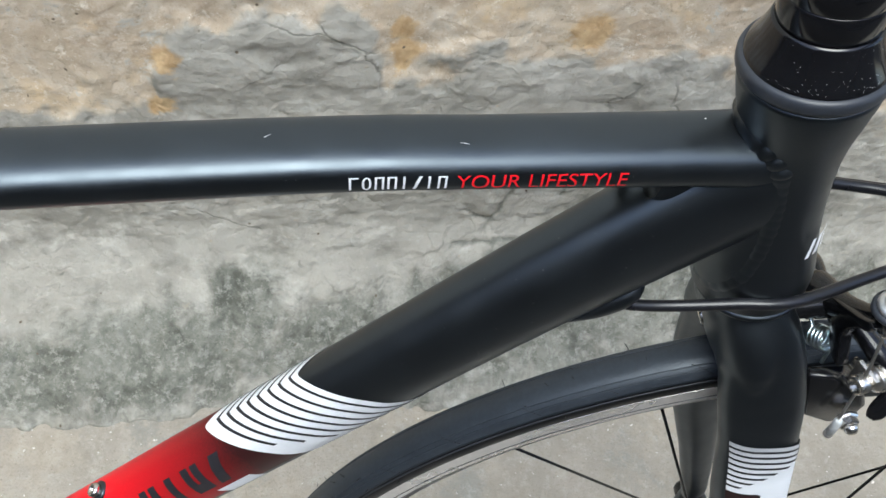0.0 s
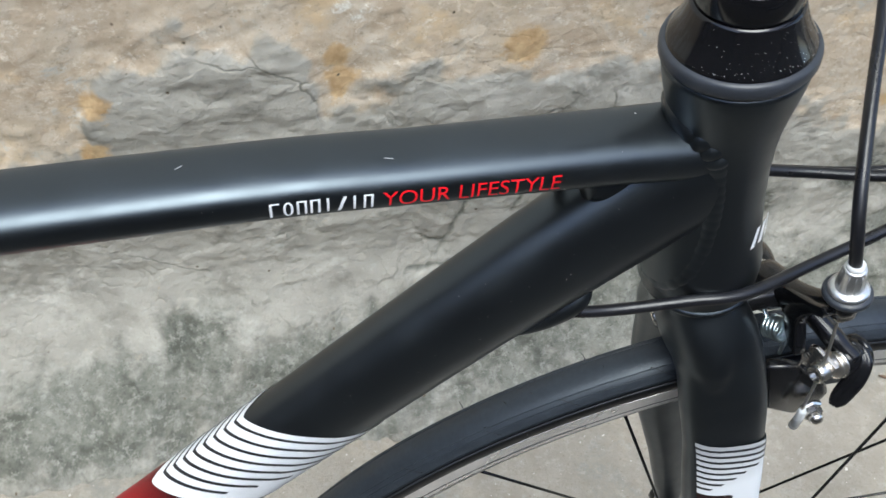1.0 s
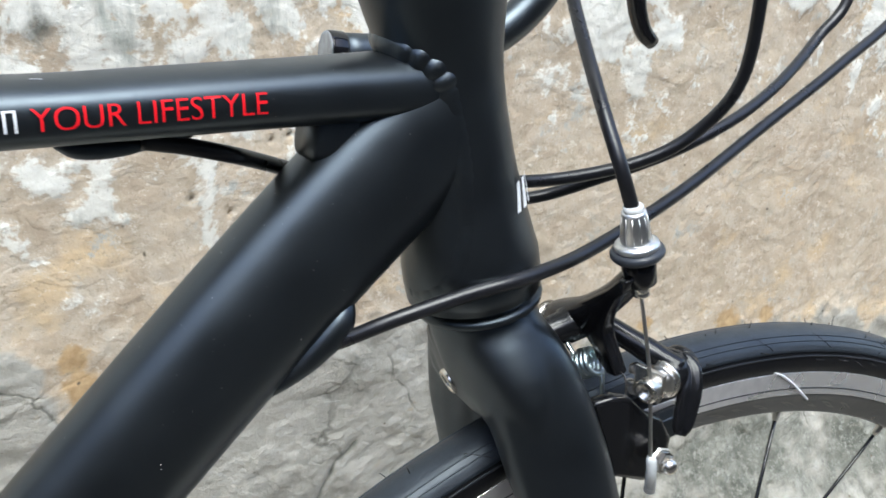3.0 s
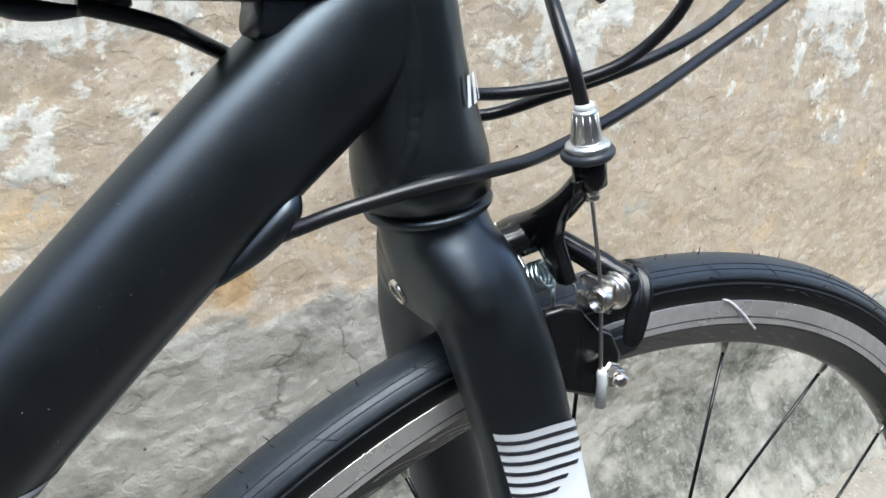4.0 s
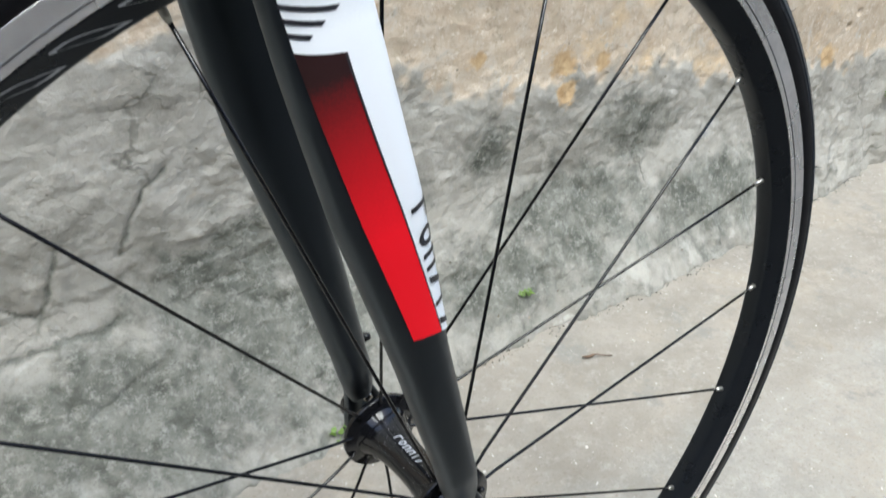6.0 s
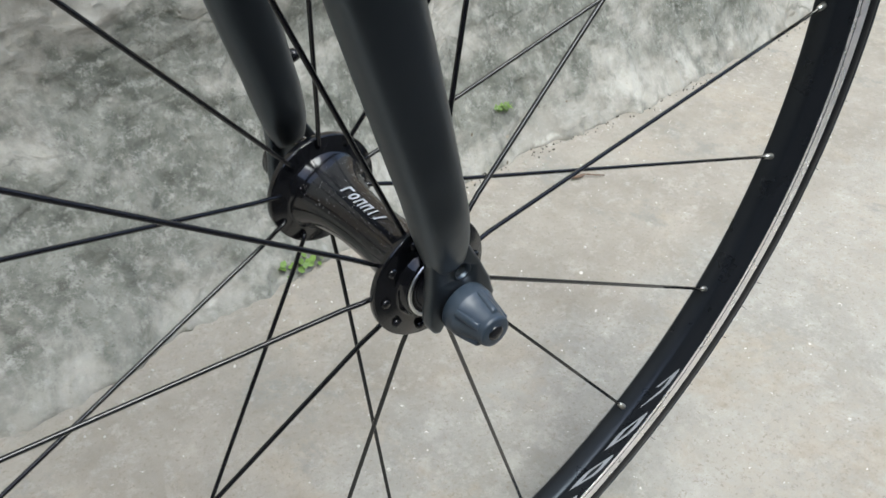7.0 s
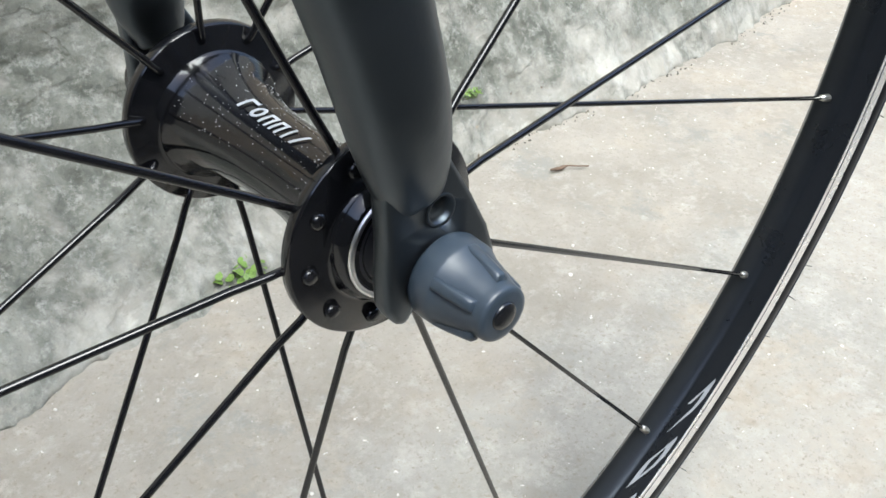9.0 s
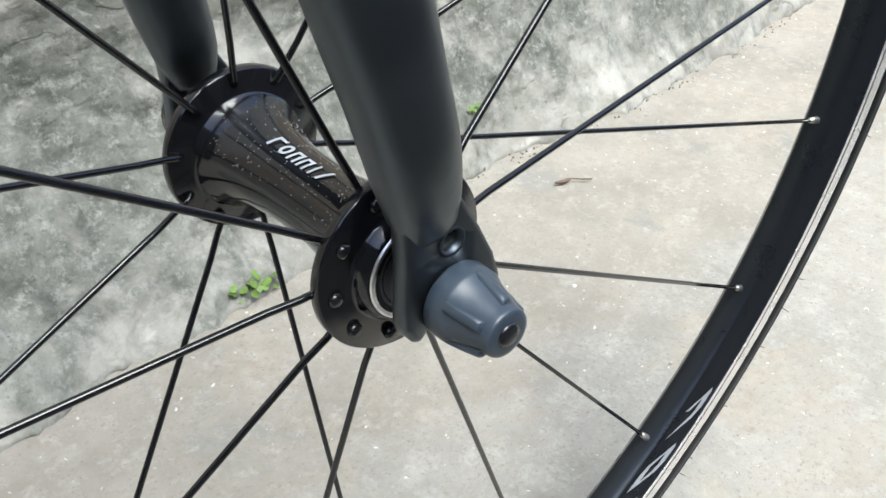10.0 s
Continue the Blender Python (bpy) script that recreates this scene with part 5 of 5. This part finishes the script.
    part("ferrule", turned([(0.0284, 0.0034), (0.0286, 0.0036), (0.0306, 0.0035), (0.0308, 0.0027)], at, up, 24), CLEAR, adj, "clear plastic ferrule")
    end = Vector((-0.0822, -0.0365, 0.3030))
    part("inner_cable", wire([at - up * 0.004, (at - up * 0.004).lerp(end, 0.5) + AHEAD * 0.0016, end - Vector((0, 0, 0.002))], 0.00075, 10, 6), WIRE, bicycle, "bare steel brake cable")
    part("cable_end_cap", wire([end + Vector((-0.0006, 0, 0.002)), end, end + Vector((0.0012, 0, -0.004)), end + Vector((0.0036, 0.001, -0.0150))], [0.0014, 0.0021, 0.0021, 0.0023], 14, 0), CLEAR, bicycle, "milky plastic cable end cap")


def build_cables():
    r = 0.0026
    part("brake_cable", wire([(-0.1115, -0.0326, 0.4030), (-0.1179, -0.0301, 0.4174), (-0.1194, -0.0201, 0.4311), (-0.1167, -0.0050, 0.4444), (-0.1126, 0.0113, 0.4571), (-0.1085, 0.0265, 0.4693), (-0.1040, 0.0430, 0.4830), (-0.0940, 0.067, 0.510), (-0.085, 0.085, 0.56)], r, 12, 8), CABLE, bicycle, "black front brake cable housing")
    part("shift_cable", wire([(-0.2160, -0.0105, 0.3505), (-0.2120, -0.0130, 0.3542), (-0.2030, -0.0180, 0.3601), (-0.1900, -0.0218, 0.3666), (-0.1668, -0.0245, 0.3742), (-0.1445, -0.0256, 0.3796), (-0.1100, -0.0140, 0.3841), (-0.0600, -0.0006, 0.4012), (-0.0080, 0.0150, 0.4235), (0.0500, 0.0280, 0.4530), (0.1000, 0.040, 0.484), (0.13, 0.06, 0.53), (0.11, 0.10, 0.575), (0.06, 0.14, 0.585)], r, 12, 8), CABLE, bicycle, "black gear cable housing round the head tube")
    part("shift_cable", wire([(-0.1850, 0.0200, 0.4000), (-0.1650, 0.0300, 0.3990), (-0.1460, 0.0285, 0.3975), (-0.1050, 0.0250, 0.3990), (-0.0730, 0.0120, 0.4100), (-0.0560, 0.0020, 0.4250), (-0.0500, -0.0090, 0.4480), (-0.0560, -0.0140, 0.4850), (-0.0640, -0.0150, 0.5130), (-0.07, -0.03, 0.55), (-0.07, -0.06, 0.575)], r, 12, 8), CABLE, bicycle, "black gear cable housing")
    part("rear_brake_cable", wire([(-0.2680, -0.0050, 0.4196), (-0.2560, -0.0040, 0.4180), (-0.2430, -0.0030, 0.4155), (-0.2280, 0.0080, 0.4100), (-0.1950, 0.0280, 0.3980), (-0.1550, 0.0370, 0.3890), (-0.1070, 0.0390, 0.3870), (-0.0800, 0.0236, 0.4008), (-0.0535, 0.0162, 0.4130), (-0.0251, 0.0170, 0.4255), (0.0008, 0.0232, 0.4375), (0.0236, 0.0312, 0.4501), (0.0423, 0.0376, 0.4643), (0.0564, 0.0388, 0.4812), (0.058, 0.040, 0.515), (0.03, 0.05, 0.555), (-0.02, 0.06, 0.58)], r, 12, 8), CABLE, bicycle, "black rear brake cable housing")


def build_bar():
    top = CROWN + AXIS * 0.20
    clamp = top + Vector((0.088, 0, 0.010))
    stem = part("stem", wire([top - AHEAD * 0.012, top + AHEAD * 0.02, clamp], [0.0185, 0.0175, 0.016], 28, 5), MATTE, bicycle, "matte black stem")
    part("steerer_clamp", turned([(-0.022, 0.0172), (-0.021, 0.0186), (0.021, 0.0186), (0.022, 0.0172)], top, AXIS, 40), MATTE, stem)
    half = [(clamp.x, 0.0, clamp.z), (clamp.x, 0.09, clamp.z), (clamp.x + 0.004, 0.17, clamp.z), (clamp.x + 0.035, 0.207, clamp.z - 0.004), (clamp.x + 0.085, 0.217, clamp.z - 0.014), (0.022, 0.220, 0.520), (0.012, 0.221, 0.474), (-0.020, 0.221, 0.438), (-0.065, 0.221, 0.423), (-0.123, 0.221, 0.4195)]
    bar = part("handlebar", wire([(x, -y, z) for x, y, z in half[:0:-1]] + half, 0.0115, 24, 6), MATTE, bicycle, "black drop handlebar in clear film")
    plug = part("bar_plug", turned([(0.0, 0.0118), (0.0012, 0.0124), (0.0094, 0.0124), (0.0102, 0.0121), (0.0103, 0.0112)], (-0.1215, 0.221, 0.4195), (-1, 0, 0.02), 32), GLOSS, bar, "glossy black bar end plug in clear film")
    part("plug_face", turned([(0.0100, 0.0121), (0.0106, 0.0119), (0.0109, 0.0108), (0.0106, 0.0085), (0.0105, 0.002)], (-0.1215, 0.221, 0.4195), (-1, 0, 0.02), 32), FILM, plug, "pale grey plug face")
    hood = part("brake_hood", wire([(0.010, 0.220, 0.560), (0.030, 0.221, 0.572), (0.058, 0.221, 0.590), (0.070, 0.221, 0.612)], [0.014, 0.017, 0.0175, 0.017, 0.0165, 0.016, 0.015, 0.014, 0.012], 20, 4), RUBBER_WALL, bicycle, "black rubber brake hood")
    part("brake_lever", wire([(0.064, 0.222, 0.585), (0.078, 0.222, 0.545), (0.076, 0.222, 0.500), (0.082, 0.2225, 0.468), (0.0925, 0.2228, 0.448), (0.1035, 0.2228, 0.4395)], [0.0078, 0.0078, 0.0076, 0.0074, 0.0072, 0.007, 0.007, 0.0068, 0.0066, 0.0066, 0.0064, 0.0062, 0.006, 0.0058, 0.0054, 0.005, 0.0042, 0.0032], 16, 3), GLOSS, hood, "glossy black brake lever blade")


build_frame()
build_headset()
build_fork()
build_wheel()
build_brake()
build_cables()
build_bar()


# ---- small things on the ground ----
def weed(x, y, z, size, seed):
    """A clump of small rounded leaves on thin stalks."""
    rnd = random.Random(seed)
    bm = bmesh.new()
    for k in range(46):
        a, d = rnd.uniform(0, 2 * math.pi), size * math.sqrt(rnd.random())
        c = Vector((x + d * math.cos(a), y + 0.6 * d * math.sin(a), z + size * rnd.uniform(0.15, 0.55)))
        n = Vector((rnd.uniform(-0.6, 0.6), rnd.uniform(-0.9, 0.2), 1)).normalized()
        u = n.orthogonal().normalized()
        v = n.cross(u)
        r = size * rnd.uniform(0.10, 0.2)
        ring = [bm.verts.new(c + r * (math.cos(t) * u + 0.7 * math.sin(t) * v) + n * r * 0.15 * math.cos(2 * t)) for t in (2 * math.pi * q / 8 for q in range(8))]
        bm.faces.new(ring)
        if k % 3 == 0:
            wire([(x + 0.5 * d * math.cos(a), y + 0.3 * d * math.sin(a), z - 0.002), c], 0.0004, 4, 0, bm)
    return tagged(part("weed", bm, GREEN), "small bright green weed at the foot of the wall", "plant", "weeds")


weed(0.168, 0.368, 0.0, 0.026, 3)
weed(0.475, 0.425, 0.052, 0.012, 8)
weed(1.476, 0.518, 0.135, 0.026, 12)
tagged(part("twig", wire([(0.497, 0.330, 0.003), (0.506, 0.325, 0.004), (0.516, 0.325, 0.0035), (0.524, 0.317, 0.004), (0.534, 0.312, 0.003)], [0.0008, 0.0016, 0.0021, 0.0018, 0.0022, 0.0016, 0.0008], 8, 3), TWIG), "short dry brown twig on the concrete", "twig")


def grit():
    rnd = random.Random(11)
    bm = bmesh.new()
    for k in range(420):
        x, y = rnd.uniform(-0.7, 1.5), rnd.uniform(-0.25, 0.36)
        if k % 3 == 0:
            y = wall_line(x) - toe(x) - abs(rnd.gauss(0.0, 0.03)) - 0.006
        r = rnd.uniform(0.0006, 0.0019) * (1.6 if k % 17 == 0 else 1)
        m = Matrix.Translation((x, y, ground_height(x, y) + r * 0.3)) @ Euler((rnd.uniform(0, 6), rnd.uniform(0, 6), rnd.uniform(0, 6))).to_matrix().to_4x4() @ Matrix.Diagonal((r, r * rnd.uniform(0.6, 1), r * rnd.uniform(0.4, 0.8), 1))
        bmesh.ops.create_icosphere(bm, subdivisions=1, radius=1.0, matrix=m)
    tagged(part("grit", bm, PEBBLE, None, "", False), "pale grit and plaster crumbs on the concrete", "grit", kind="stuff")


def dirt():
    """Dark crumbs of soil gathered along the foot of the wall."""
    rnd = random.Random(23)
    bm = bmesh.new()
    for k in range(300):
        x = rnd.uniform(0.34, 1.4)
        if fbm(x * 7, 71.0, 0.0) < -0.12:
            continue
        y = wall_line(x) - toe(x) * 1.02 + rnd.gauss(-0.002, 0.006)
        r = rnd.uniform(0.0005, 0.0014)
        m = Matrix.Translation((x, y, ground_height(x, y) + r * 0.5)) @ Euler((rnd.uniform(0, 6), rnd.uniform(0, 6), rnd.uniform(0, 6))).to_matrix().to_4x4() @ Matrix.Diagonal((r * rnd.uniform(1, 2), r, r * rnd.uniform(0.4, 0.8), 1))
        bmesh.ops.create_icosphere(bm, subdivisions=1, radius=1.0, matrix=m)
    tagged(part("dirt", bm, SOIL, None, "", False), "dark soil crumbs along the foot of the wall", "dirt", kind="stuff")


grit()
dirt()
